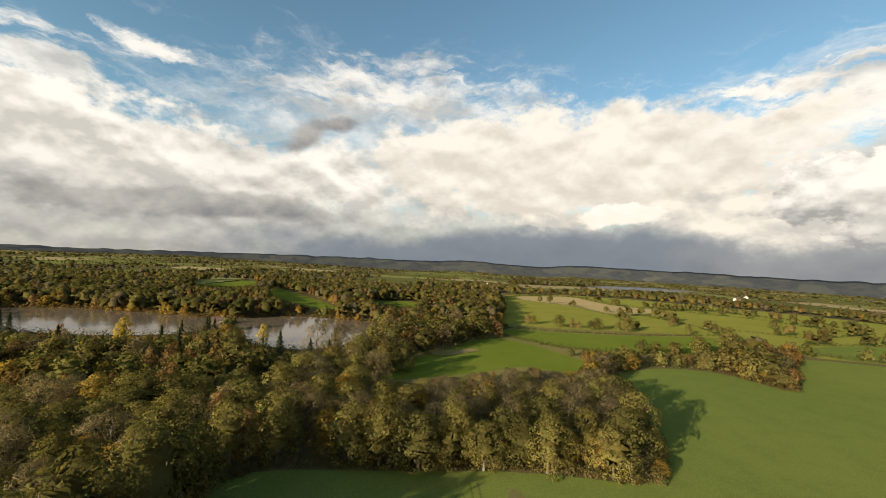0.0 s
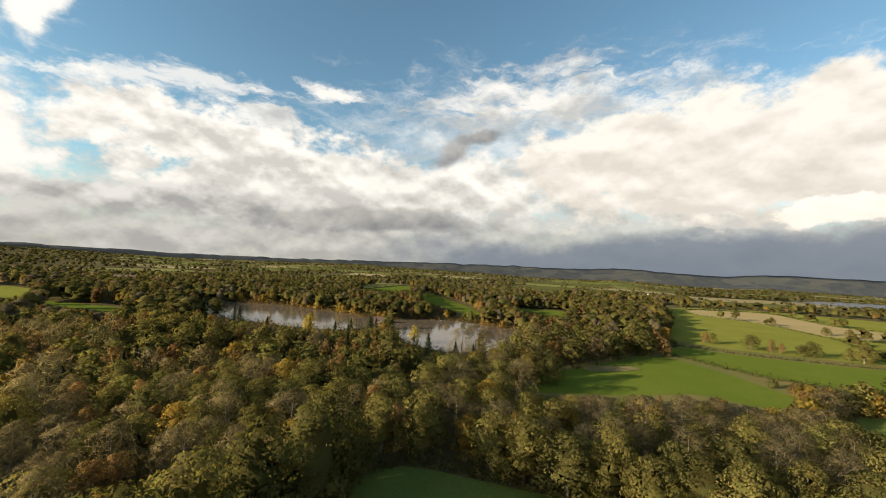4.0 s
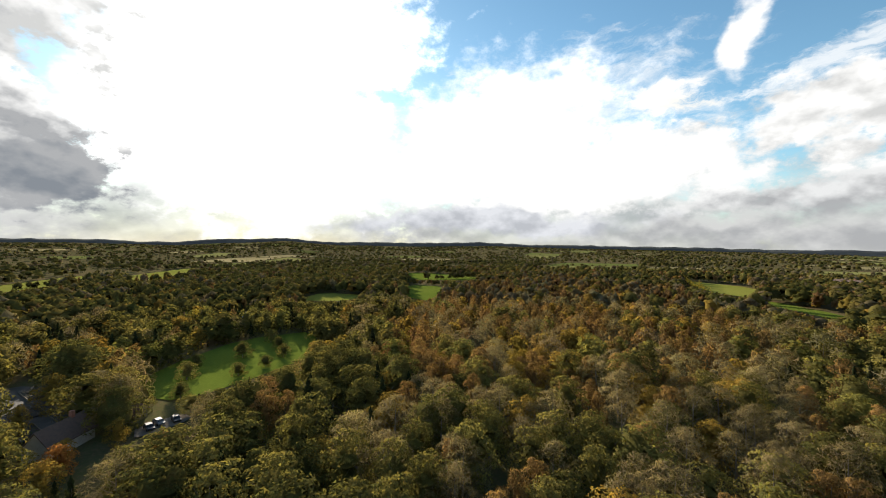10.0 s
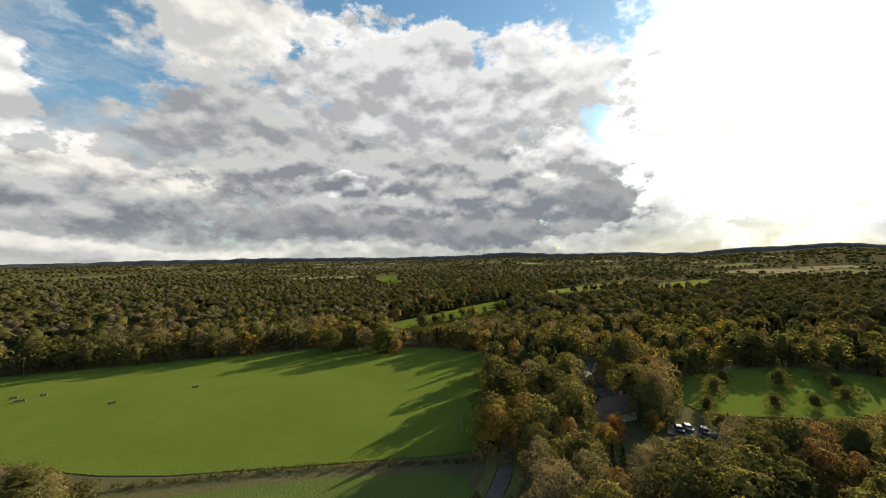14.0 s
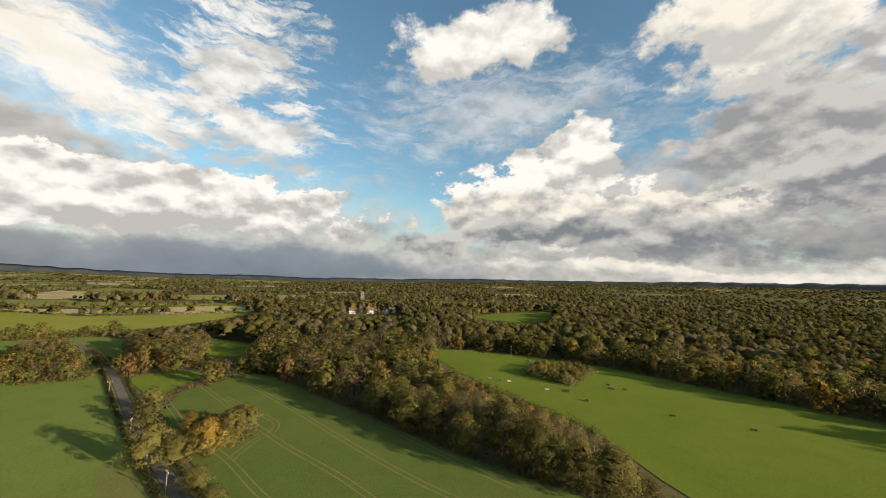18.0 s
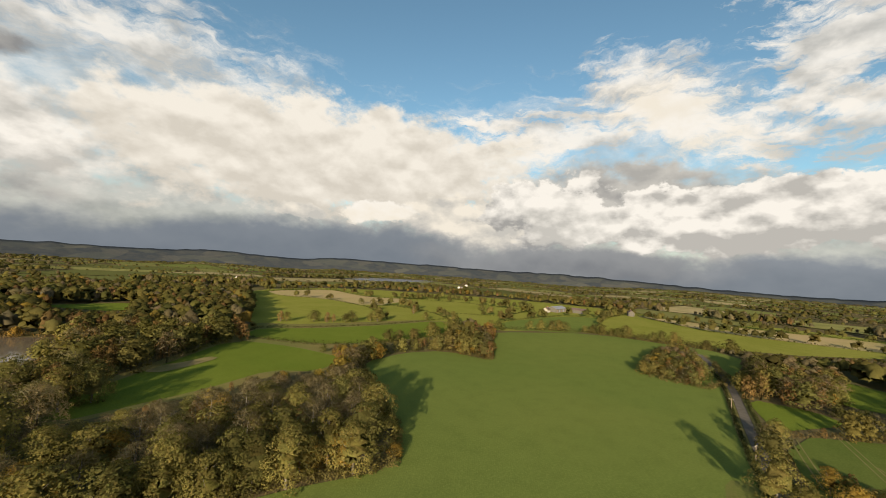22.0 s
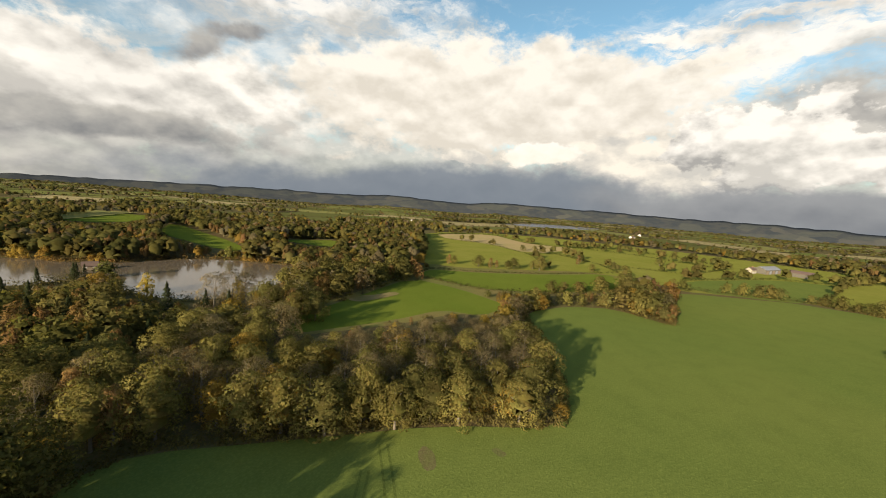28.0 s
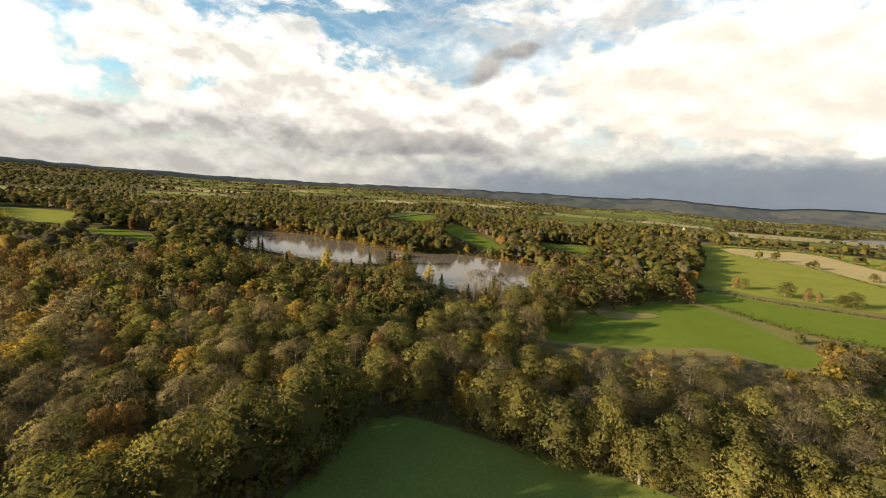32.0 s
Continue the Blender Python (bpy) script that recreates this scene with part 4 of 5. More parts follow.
for i in range(-n_side, n_side):
    for j in range(-n_side, n_side):
        quad = [knot(i, j), knot(i + 1, j), knot(i + 1, j + 1), knot(i, j + 1)]
        cx, cy = sum(p[0] for p in quad) / 4, sum(p[1] for p in quad) / 4
        r = math.hypot(cx, cy)
        if r < 700 or r > 4450:
            continue
        az = math.degrees(math.atan2(-cx, cy)) % 360
        open_land = .74 if (az > 268 or az < 62) else .15
        if 62 <= az < 120 and r > 1800:
            open_land = .2
        is_field = rng.random() < open_land and not any(inside(p, np.array([cx]), np.array([cy]))[0] for p in CLEAR)
        if is_field:
            tone = FIELD_TONES[int(rng.integers(0, len(FIELD_TONES)))] * rng.uniform(1.05, 1.5)
            q = [(cx + (x - cx) * .93, cy + (y - cy) * .93) for x, y in quad]
            m = 4
            base = len(fv)
            for a in range(m + 1):
                for b in range(m + 1):
                    u, v = a / m, b / m
                    x = (q[0][0] * (1 - u) + q[1][0] * u) * (1 - v) + (q[3][0] * (1 - u) + q[2][0] * u) * v
                    y = (q[0][1] * (1 - u) + q[1][1] * u) * (1 - v) + (q[3][1] * (1 - u) + q[2][1] * u) * v
                    fv.append((x, y, float(land(x, y)) + 1.0))
                    ft.append(tone)
            for a in range(m):
                for b in range(m):
                    o = base + a * (m + 1) + b
                    ff.append((o, o + m + 1, o + m + 2, o + 1))
            spots = []
            for k in range(4):
                (x0, y0), (x1, y1) = quad[k], quad[(k + 1) % 4]
                count = int(math.hypot(x1 - x0, y1 - y0) / (11 if r < 1600 else 26))
                for s in range(count):
                    if rng.random() < .55:
                        u = (s + rng.random()) / count
                        spots.append((x0 + (x1 - x0) * u, y0 + (y1 - y0) * u, rng.uniform(.2, .6)))
        else:
            space = 17 if r < 1300 else (24 if r < 2200 else 46)
            k = max(1, int(gap / space))
            spots = []
            for a in range(k):
                for b in range(k):
                    u, v = (a + rng.random()) / k, (b + rng.random()) / k
                    x = (quad[0][0] * (1 - u) + quad[1][0] * u) * (1 - v) + (quad[3][0] * (1 - u) + quad[2][0] * u) * v
                    y = (quad[0][1] * (1 - u) + quad[1][1] * u) * (1 - v) + (quad[3][1] * (1 - u) + quad[2][1] * u) * v
                    spots.append((x, y, rng.uniform(.55, .95)))
        if spots:
            sx, sy = np.array([s[0] for s in spots]), np.array([s[1] for s in spots])
            ok = np.ones(len(spots), bool)
            for poly in CLEAR:
                ok &= ~inside(poly, sx, sy)
            room = headroom(sx, sy, 12.0, FAR_OPEN, 3.0) if r < 1700 else np.full(len(spots), 16.0)
            for (x, y, size), good, top in zip(spots, ok, room):
                if good and top > 2:
                    size = min(size, top / 14)
                    mix = mix_at(x, y)
                    kind = mix[int(rng.integers(0, len(mix)))]
                    # tone lowered by a tenth, cloud shade put into the colour
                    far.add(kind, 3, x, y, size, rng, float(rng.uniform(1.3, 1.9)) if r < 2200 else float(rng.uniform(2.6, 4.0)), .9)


# ring between the near woods and the patchwork
pts, rng2 = scatter(640, 800, 13.0, 5)
for x, y, room in pts:
    mix = mix_at(x, y)
    az = math.degrees(math.atan2(-x, y)) % 360
    if (az > 268 or az < 20) and noise.noise((x / 90, y / 90, 0)) > 0:
        continue
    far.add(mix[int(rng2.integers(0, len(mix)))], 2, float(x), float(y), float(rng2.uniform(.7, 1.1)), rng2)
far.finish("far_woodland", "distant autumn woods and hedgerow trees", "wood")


def far_field_build(t, out):
    a = t.nodes.new("ShaderNodeAttribute")
    a.attribute_name = "tone"
    f, _ = fbm(t, place(t), 0.03, 5.0, 0.65)
    principled(t, out, blend(t, ramp(t, f, .3, .7, 0.0, .5), a.outputs["Color"], (.10, .12, .035)), 1.0, 0.0, f, .2, .3, 0.0)


ob = new("far_fields", raw_mesh("far_fields", fv, ff, [material("far_field", far_field_build)], np.array(ft), smooth=True))
tagged(ob, "patchwork of distant green and tan fields", "field", kind="stuff")


# the last ridge behind the far woods, blue-grey from haze painted into it
rv, rq = [], []
steps = 720
for k in range(steps):
    az = 360 * k / steps
    a = radians(az)
    wave = noise.noise((6 * math.cos(a), 6 * math.sin(a), 3)) * .22 + noise.noise((40 * math.cos(a), 40 * math.sin(a), 9)) * .13 + noise.noise((130 * math.cos(a), 130 * math.sin(a), 5)) * .05
    top = 50 + 4850 * math.tan(radians(float(np.interp(az, SKY_A, SKY_E)) + wave))
    for r, z in ((4560, -110), (4780, top - 22), (4850, top), (4900, -140)):
        rv.append((-r * math.sin(a), r * math.cos(a), z))
for k in range(steps):
    for j in range(3):
        o, p = 4 * k + j, 4 * ((k + 1) % steps) + j
        rq.append((o, p, p + 1, o + 1))


def ridge_build(t, out):
    pos = vcalc(t, "MULTIPLY", place(t), (1, 1, 3.5))
    f, wild = fbm(t, pos, 0.012, 6.0, 0.7)
    pos = vcalc(t, "ADD", pos, vcalc(t, "SCALE", wild, 90.0))
    plots = t.nodes.new("ShaderNodeTexVoronoi")
    plots.inputs["Scale"].default_value = 0.006
    t.links.new(pos, plots.inputs["Vector"])
    pick = node(t, "ShaderNodeSeparateColor")
    t.links.new(plots.outputs["Color"], pick.inputs[0])
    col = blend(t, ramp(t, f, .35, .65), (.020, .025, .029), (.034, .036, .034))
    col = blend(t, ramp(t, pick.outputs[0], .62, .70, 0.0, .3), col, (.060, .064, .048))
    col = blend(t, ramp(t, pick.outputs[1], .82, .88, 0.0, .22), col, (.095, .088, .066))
    d, haze_glow, both = t.nodes.new("ShaderNodeBsdfDiffuse"), t.nodes.new("ShaderNodeEmission"), t.nodes.new("ShaderNodeAddShader")
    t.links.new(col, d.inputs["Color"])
    # weak blue-grey emission standing in for haze over the hills
    haze_glow.inputs["Color"].default_value = (.040, .046, .054, 1)
    haze_glow.inputs["Strength"].default_value = 0.16
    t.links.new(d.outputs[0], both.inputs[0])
    t.links.new(haze_glow.outputs[0], both.inputs[1])
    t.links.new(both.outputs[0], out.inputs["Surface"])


tagged(new("backdrop", raw_mesh("backdrop", rv, rq, [material("far_ridge", ridge_build)], smooth=True)), "ridge of far wooded hills, dark blue-grey with painted haze", "hills", kind="structure")


# ---- hedges and trees that stand by themselves ----
def hedge(points, high=1.6, wide=2.2, name="hedge", label="dense brown-green field hedge", tone=(.060, .060, .020), gap=1.5, n=26, size=.42, trees=0.0, kinds=("oak", "olive", "oak", "olive"), grade=1, seed=1):
    """A hedge along a line, with trees standing in it here and there."""
    rng = np.random.default_rng(seed)
    row = Stand()
    if gap >= 2.2:
        high, wide, n = high * 1.3, wide * 1.4, int(n * 1.3)
    for (x0, y0), (x1, y1) in zip(points, points[1:]):
        far_off = math.hypot(x1 - x0, y1 - y0)
        for k in range(max(1, int(far_off / gap))):
            u = (k + rng.random()) / max(1, int(far_off / gap))
            x, y = x0 + (x1 - x0) * u + rng.normal(0, wide * .1), y0 + (y1 - y0) * u + rng.normal(0, wide * .1)
            row.bush(x, y, wide * rng.uniform(.8, 1.25), high * rng.uniform(.7, 1.3), n, np.array(tone) * rng.uniform(.85, 1.4), rng, size)
            if rng.random() < trees * gap / 10:
                row.add(kinds[int(rng.integers(0, len(kinds)))], grade, x, y, float(rng.uniform(.45, .85)), rng, 1.15)
    return row.finish(name, label, "hedge" if "hedge" in name else "shrubs", kind="thing" if "hedge" in name else "stuff")


for seed, off in ((31, 3.5), (32, -3.5)):
    _, line = ribbon(ROAD[1:8], 1, 0, aside=off)
    pts = []
    for i, p in enumerate(line):
        d = (line[min(i + 1, len(line) - 1)] - line[max(i - 1, 0)]).normalized()
        pts.append((p.x - d.y * off, p.y + d.x * off))
    hedge(pts, 1.7, 2.0, label="clipped dark hedge along the country lane", tone=(.048, .052, .018), gap=.9, n=44, size=.34, seed=seed)
hedge([(71, -86), (50, -89), (28, -91), (5, -90), (-11, -90)], 1.4, 2.0, label="low dark hedge between two fields", gap=1.0, n=36, size=.34, seed=33)
hedge([(88, 196), (104, 206), (121, 211), (136, 209), (150, 206)], 4.5, 5.0, label="overgrown hedge between copse and wood", gap=2.4, n=60, size=.6, trees=.9, seed=34)
hedge([(42, 283), (60, 262), (80, 244), (96, 240)], 2.2, 3.0, label="thick dark hedge at the foot of the meadow", gap=2.2, n=26, size=.6, seed=35)
hedge([(96, 238), (113, 237), (145, 242), (177, 247), (200, 268), (223, 288)], 2.4, 3.4, label="thick hedge with young trees below the pasture", gap=2.2, n=26, size=.6, trees=.5, seed=36)
hedge([(42, 290), (58, 315), (98, 307), (160, 310), (222, 325)], 1.4, 2.0, label="low clipped hedge across the pasture", gap=2.2, n=16, size=.6, seed=37)
hedge([(226, 326), (242, 330), (255, 378), (242, 455), (205, 446)], 1.6, 2.2, label="hedge with trees round a pale pasture", gap=3.0, n=14, size=.7, trees=.5, grade=2, seed=38)
hedge([(176, 338), (200, 438), (180, 538), (127, 582)], 1.6, 2.2, label="hedge between pasture and stubble", gap=3.0, n=14, size=.7, trees=.35, grade=2, seed=39)
hedge([(124, 662), (243, 715), (257, 572), (331, 538), (390, 480), (424, 382), (330, 338), (262, 378)], 1.8, 2.4, label="long hedge with trees round far pastures", gap=3.5, n=12, size=.8, trees=.6, grade=2, seed=40)
hedge([(228, 256), (258, 262), (280, 252), (302, 243), (333, 226)], 2.8, 4.0, label="hedge with round trees at the head of the wheat field", gap=2.4, n=26, size=.65, trees=1.0, seed=41)
hedge([(333, 226), (352, 170), (369, 113)], 7.0, 12.0, "tree_belt", "thick belt of brown-green trees behind the wheat field", (.095, .080, .026), gap=1.6, n=60, size=.9, trees=1.6, seed=42)
hedge([(286, 303), (425, 329), (482, 302), (343, 228)], 1.8, 2.4, label="hedge round the farm's wheat field", gap=3.0, n=14, size=.7, trees=.5, grade=2, seed=43)
hedge([(583, 331), (588, 236), (670, 42), (548, 38), (503, 188), (583, 331)], 2.2, 3.0, label="hedge with trees round the stubble", gap=4.0, n=12, size=.9, trees=.8, grade=2, seed=44)
hedge([(482, 302), (560, 320), (620, 400), (560, 520)], 2.0, 3.0, label="far hedge with trees", gap=4.0, n=12, size=.9, trees=.9, grade=2, seed=45)
hedge([(300, 540), (380, 560), (460, 480), (440, 390)], 2.0, 3.0, label="far hedge with trees", gap=4.0, n=12, size=.9, trees=.9, grade=2, seed=46)
hedge([(250, 18), (228, 20), (205, 36), (187, 47)], 2.4, 3.4, label="overgrown brown hedge beside the drilled field", tone=(.10, .075, .03), gap=1.8, n=40, size=.5, trees=.5, seed=47)
hedge([(-18, -111), (-30, -160), (-40, -212)], 2.5, 4.0, label="shrubs under the trees beside the pasture", gap=2.2, n=40, size=.5, seed=48)
hedge([(10, -281), (-40, -330), (-92, -383)], 3.0, 5.0, label="bushy lower hedge of the sloping pasture", gap=2.6, n=24, size=.8, trees=1.2, seed=49)
hedge([(32, -310), (-30, -393), (-93, -479), (-124, -504)], 2.0, 3.0, label="hedge at the top of the sloping pasture", gap=3.2, n=16, size=.8, trees=1.0, grade=2, seed=50)
hedge([(-415, -700), (-330, -640), (-202, -552)], 2.0, 3.0, label="hedge between two hillside pastures", gap=4.0, n=12, size=.9, trees=.4, grade=2, seed=51)
hedge([(-560, -205), (-600, -160), (-640, -128)], 3.0, 4.0, label="line of young trees in a green field", gap=5.0, n=14, size=.9, trees=1.6, grade=2, seed=52)
hedge([(-500, 158), (-560, 160), (-673, 178)], 7.0, 7.0, "yellow_hedge", "tall clear-yellow hedge of autumn trees", (.27, .20, .03), gap=4.0, n=30, size=1.1, seed=53)
# undergrowth that closes the front of the woods
hedge([(-43, 62), (-47, 84), (-38, 93), (-10, 95), (24, 98), (55, 94), (67, 116), (78, 163), (88, 194)], 3.4, 4.2, "undergrowth", "dense brown-green undergrowth at the wood's edge", (.095, .080, .028), gap=1.3, n=60, size=.5, seed=54)
hedge([(226, 12), (157, -24), (113, -46), (78, -68), (72, -84), (112, -97), (182, -85)], 4.0, 5.0, "undergrowth", "dense dark undergrowth along the tree belt", (.075, .066, .024), gap=1.4, n=60, size=.5, seed=55)
hedge([(-36, -210), (43, -235), (133, -206), (198, -185), (258, -134)], 4.5, 6.0, "undergrowth", "brown undergrowth at the edge of the far wood", (.105, .085, .035), gap=2.0, n=40, size=.7, seed=56)
hedge([(221, 112), (226, 86), (246, 85), (262, 92), (300, 110)], 4.0, 5.0, "undergrowth", "brown undergrowth round the lane copse", (.10, .08, .03), gap=1.8, n=44, size=.6, seed=57)
hedge([(148, 205), (161, 173), (186, 205), (212, 231)], 4.0, 5.0, "undergrowth", "brown undergrowth round the field copse", (.10, .08, .03), gap=1.8, n=44, size=.6, seed=58)
hedge([(187, -124), (160, -132), (182, -166), (204, -148), (187, -124)], 4.5, 7.0, "thicket", "grey-brown thicket standing in the pasture", (.12, .10, .05), gap=1.8, n=50, size=.6, seed=59)
hedge([(130, 21), (140, 11), (152, 15), (151, 26), (139, 25), (130, 21)], 3.2, 4.5, "undergrowth", "brown shrubs under the roadside oaks", (.10, .08, .03), gap=1.6, n=44, size=.5, seed=60)
hedge([(-262, 209), (-229, 211), (-186, 211), (-152, 222), (-128, 240), (-113, 219), (-92, 205), (-66, 202), (-46, 228)], 3.5, 5.0, "lakeside_shrubs", "dark shrubs on the lake's bank", (.07, .06, .022), gap=2.2, n=30, size=.7, seed=61)
hedge([(-325, 290), (-281, 302), (-222, 299), (-179, 289), (-152, 293), (-128, 315), (-97, 321), (-47, 307), (-33, 272), (-42, 240)], 3.5, 5.0, "lakeside_shrubs", "rust and olive shrubs on the lake's far bank", (.13, .085, .032), gap=2.2, n=24, size=.8, trees=.6, kinds=("rust", "gold", "olive"), seed=62)
hedge([(-152, 222), (-140, 246), (-130, 250)], 4.5, 7.0, "lakeside_shrubs", "dark trees on a spit of land in the lake", (.05, .05, .02), gap=1.8, n=50, size=.7, trees=1.5, kinds=("oak", "dark"), seed=63)

hedge([(478, -371), (485, -443), (496, -516)], 9.0, 9.0, "yellow_hedge", "row of tall yellow autumn trees beside parkland", (.24, .19, .04), gap=4.0, n=34, size=1.1, seed=64)
# close-set trees of the small copses
for number, (poly, tall) in enumerate(zip(COPSES[:5], (.62, .58, .55, .45, .36))):
    rng = np.random.default_rng(200 + number)
    xs, ys = [p[0] for p in poly], [p[1] for p in poly]
    clump = Stand()
    for gx in np.arange(min(xs), max(xs), 5.6):
        for gy in np.arange(min(ys), max(ys), 5.6):
            x, y = gx + rng.uniform(-2, 2), gy + rng.uniform(-2, 2)
            if inside(poly, x, y)[0]:
                kind = ("oak", "olive", "rust", "bare", "olive", "gold")[int(rng.integers(0, 6))]
                clump.add(kind, 1, x, y, float(tall * rng.uniform(.75, 1.2)), rng, 1.15)
    clump.finish("copse", "close-set brown and olive trees of a small copse", "copse")

rng = np.random.default_rng(91)


def lone(kind, x, y, size, wide=1.0, label=""):
    return tree(kind, x, y, size, float(rng.uniform(0, 6.28)), int(rng.integers(0, 3)), wide, label)


# roadside oaks, the pasture's oak, trees of the lawn and garden
for kind, x, y, size, wide in (("gold", 131, 22, .85, 1.1), ("olive", 140, 17, .62, 1.1), ("olive", 147, 14, .55, 1.2), ("gold", 147, 29, .62, 1.0), ("rust", 137, 18, .60, 1.3), ("olive", 172, 46, .62, 1.05), ("oak", 227, 18, .62, 1.1), ("oak", 52, -214, 1.0, 1.05),
                                ("rust", 14, -207, .65, 1.5), ("oak", 24, -209, .6, 1.1), ("oak", -133, -131, .55, 1.15), ("olive", -104, -128, .48, 1.4), ("oak", -80, -116, .55, 1.1), ("olive", -113, -113, .38, 1.4),
                                ("oak", -118, -140, .38, 1.2), ("olive", -98, -140, .42, 1.3), ("oak", -126, -112, .35, 1.3), ("olive", -140, -115, .42, 1.3), ("oak", -90, -113, .4, 1.2), ("oak", -152, -128, .42, 1.3), ("olive", -160, -140, .5, 1.2), ("oak", -83, -152, 1.35, 1.25), ("gold", -70, -138, 1.05, .8), ("gold", -63, -99, .62, .8),
                                ("orange", -50, -96, .72, 1.2), ("gold", -44, -90, .7, 1.1), ("yellow", -94, -168, .85, .8), ("gold", -150, -190, 1.15, 1.3), ("yellow", -163, -196, .95, 1.2),
                                ("gold", -58, -128, .75, .8), ("orange", -181, 18, .8, .8), ("oak", -130, 27, 1.2, 1.2), ("gold", -134, -94, .9, .8), ("oak", -24, -113, 1.25, 1.1), ("oak", 49, 100, 1.1, .95), ("olive", 56, 108, 1.2, .9), ("oak", 60, 124, 1.15, .9), ("olive", 40, 102, 1.0, .9), ("gold", 30, 102, .8, .8), ("oak", 18, 101, 1.0, .8), ("olive", 6, 100, 1.05, .85), ("gold", -54, -102, .5, 1.0), ("oak", -48, 55, 1.5, .9), ("olive", -49, 45, 1.45, .9), ("oak", -49, 35, 1.5, .9), ("olive", -48, 25, 1.4, .9), ("oak", -46, 14, 1.35, .9), ("olive", -44, 3, 1.1, .9), ("oak", -47, 66, 1.5, .85), ("oak", -50, 76, 1.5, .85)):
    lone(kind, x, y, size, wide)
# a cedar by the pasture
for x, y, s in ((-40, -141, 1.6), (-33, -148, 1.3), (-46, -150, 1.2), (-28, -158, .95)):
    lone("dark", x, y, s, 1.35, "tall dark cedar with spreading tiers")
# pasture trees
for x, y in ((79, 342), (84, 343), (104, 334), (114, 330), (120, 331), (130, 328), (136, 330), (155, 332), (159, 326), (163, 330), (242, 393), (206, 475), (217, 462), (226, 374), (344, 395), (226, 300), (214, 330)):
    lone(("oak", "olive", "oak", "rust")[int(rng.integers(0, 4))], x, y, float(rng.uniform(.5, .85)), 1.15, "round pasture tree in dull green leaf")
# trees on the near bank of the lake, tall against the water
for kind, x, y, size in (("yellow", -150, 186, 1.1), ("yellow", -155, 190, .95), ("yellow", -88, 196, .95), ("gold", -112, 206, 1.05), ("bare", -60, 192, 1.15), ("bare", -54, 196, 1.2), ("bare", -49, 199, 1.05), ("yellow", -52, 198, .9),
                         ("dark", -72, 178, 1.15), ("dark", -58, 178, .95), ("dark", -50, 180, .9), ("dark", -128, 180, 1.1), ("dark", -121, 182, 1.0), ("dark", -168, 172, 1.05), ("rust", -100, 176, 1.0),
                         ("orange", -110, 186, 1.0), ("rust", -175, 180, 1.0), ("oak", -38, 192, 1.0), ("oak", -24, 184, 1.0), ("oak", -32, 178, 1.05), ("oak", -15, 176, .95), ("olive", -22, 170, 1.0), ("dark", -210, 190, 1.1), ("dark", -226, 200, 1.0),
                         ("dark", -153, 77, .8), ("dark", -148, 82, .75), ("dark", -143, 88, 1.05), ("oak", -250, 205, 1.1), ("dark", -262, 204, 1.15)):
    lone(kind, x, y, size)


# ---- buildings ----
def box(bm, x0, x1, y0, y1, z0, z1):
    v = [bm.verts.new(p) for p in ((x0, y0, z0), (x1, y0, z0), (x1, y1, z0), (x0, y1, z0), (x0, y0, z1), (x1, y0, z1), (x1, y1, z1), (x0, y1, z1))]
    for f in ((0, 3, 2, 1), (4, 5, 6, 7), (0, 1, 5, 4), (1, 2, 6, 5), (2, 3, 7, 6), (3, 0, 4, 7)):
        bm.faces.new([v[i] for i in f])


def one_box(name, mat, parent, x0, x1, y0, y1, z0, z1, label=""):
    bm = bmesh.new()
    box(bm, x0, x1, y0, y1, z0, z1)
    return part(name, bm, mat, parent, label)


def gable(bm, length, depth, z0, z1, thick=0.25, over=0.4):
    """Two roof slopes with thickness over a house that lies along x."""
    a, b = length / 2 + over, depth / 2 + over
    drop = over * (z1 - z0) / (depth / 2)
    for s in (1, -1):
        v = [bm.verts.new(p) for p in ((-a, s * b, z0 - drop), (a, s * b, z0 - drop), (a, 0, z1), (-a, 0, z1))]
        w = [bm.verts.new((p.co.x, p.co.y, p.co.z + thick)) for p in v]
        bm.faces.new(v), bm.faces.new(w)
        for i in range(4):
            bm.faces.new((v[i], v[(i + 1) % 4], w[(i + 1) % 4], w[i]))
    bmesh.ops.recalc_face_normals(bm, faces=bm.faces)


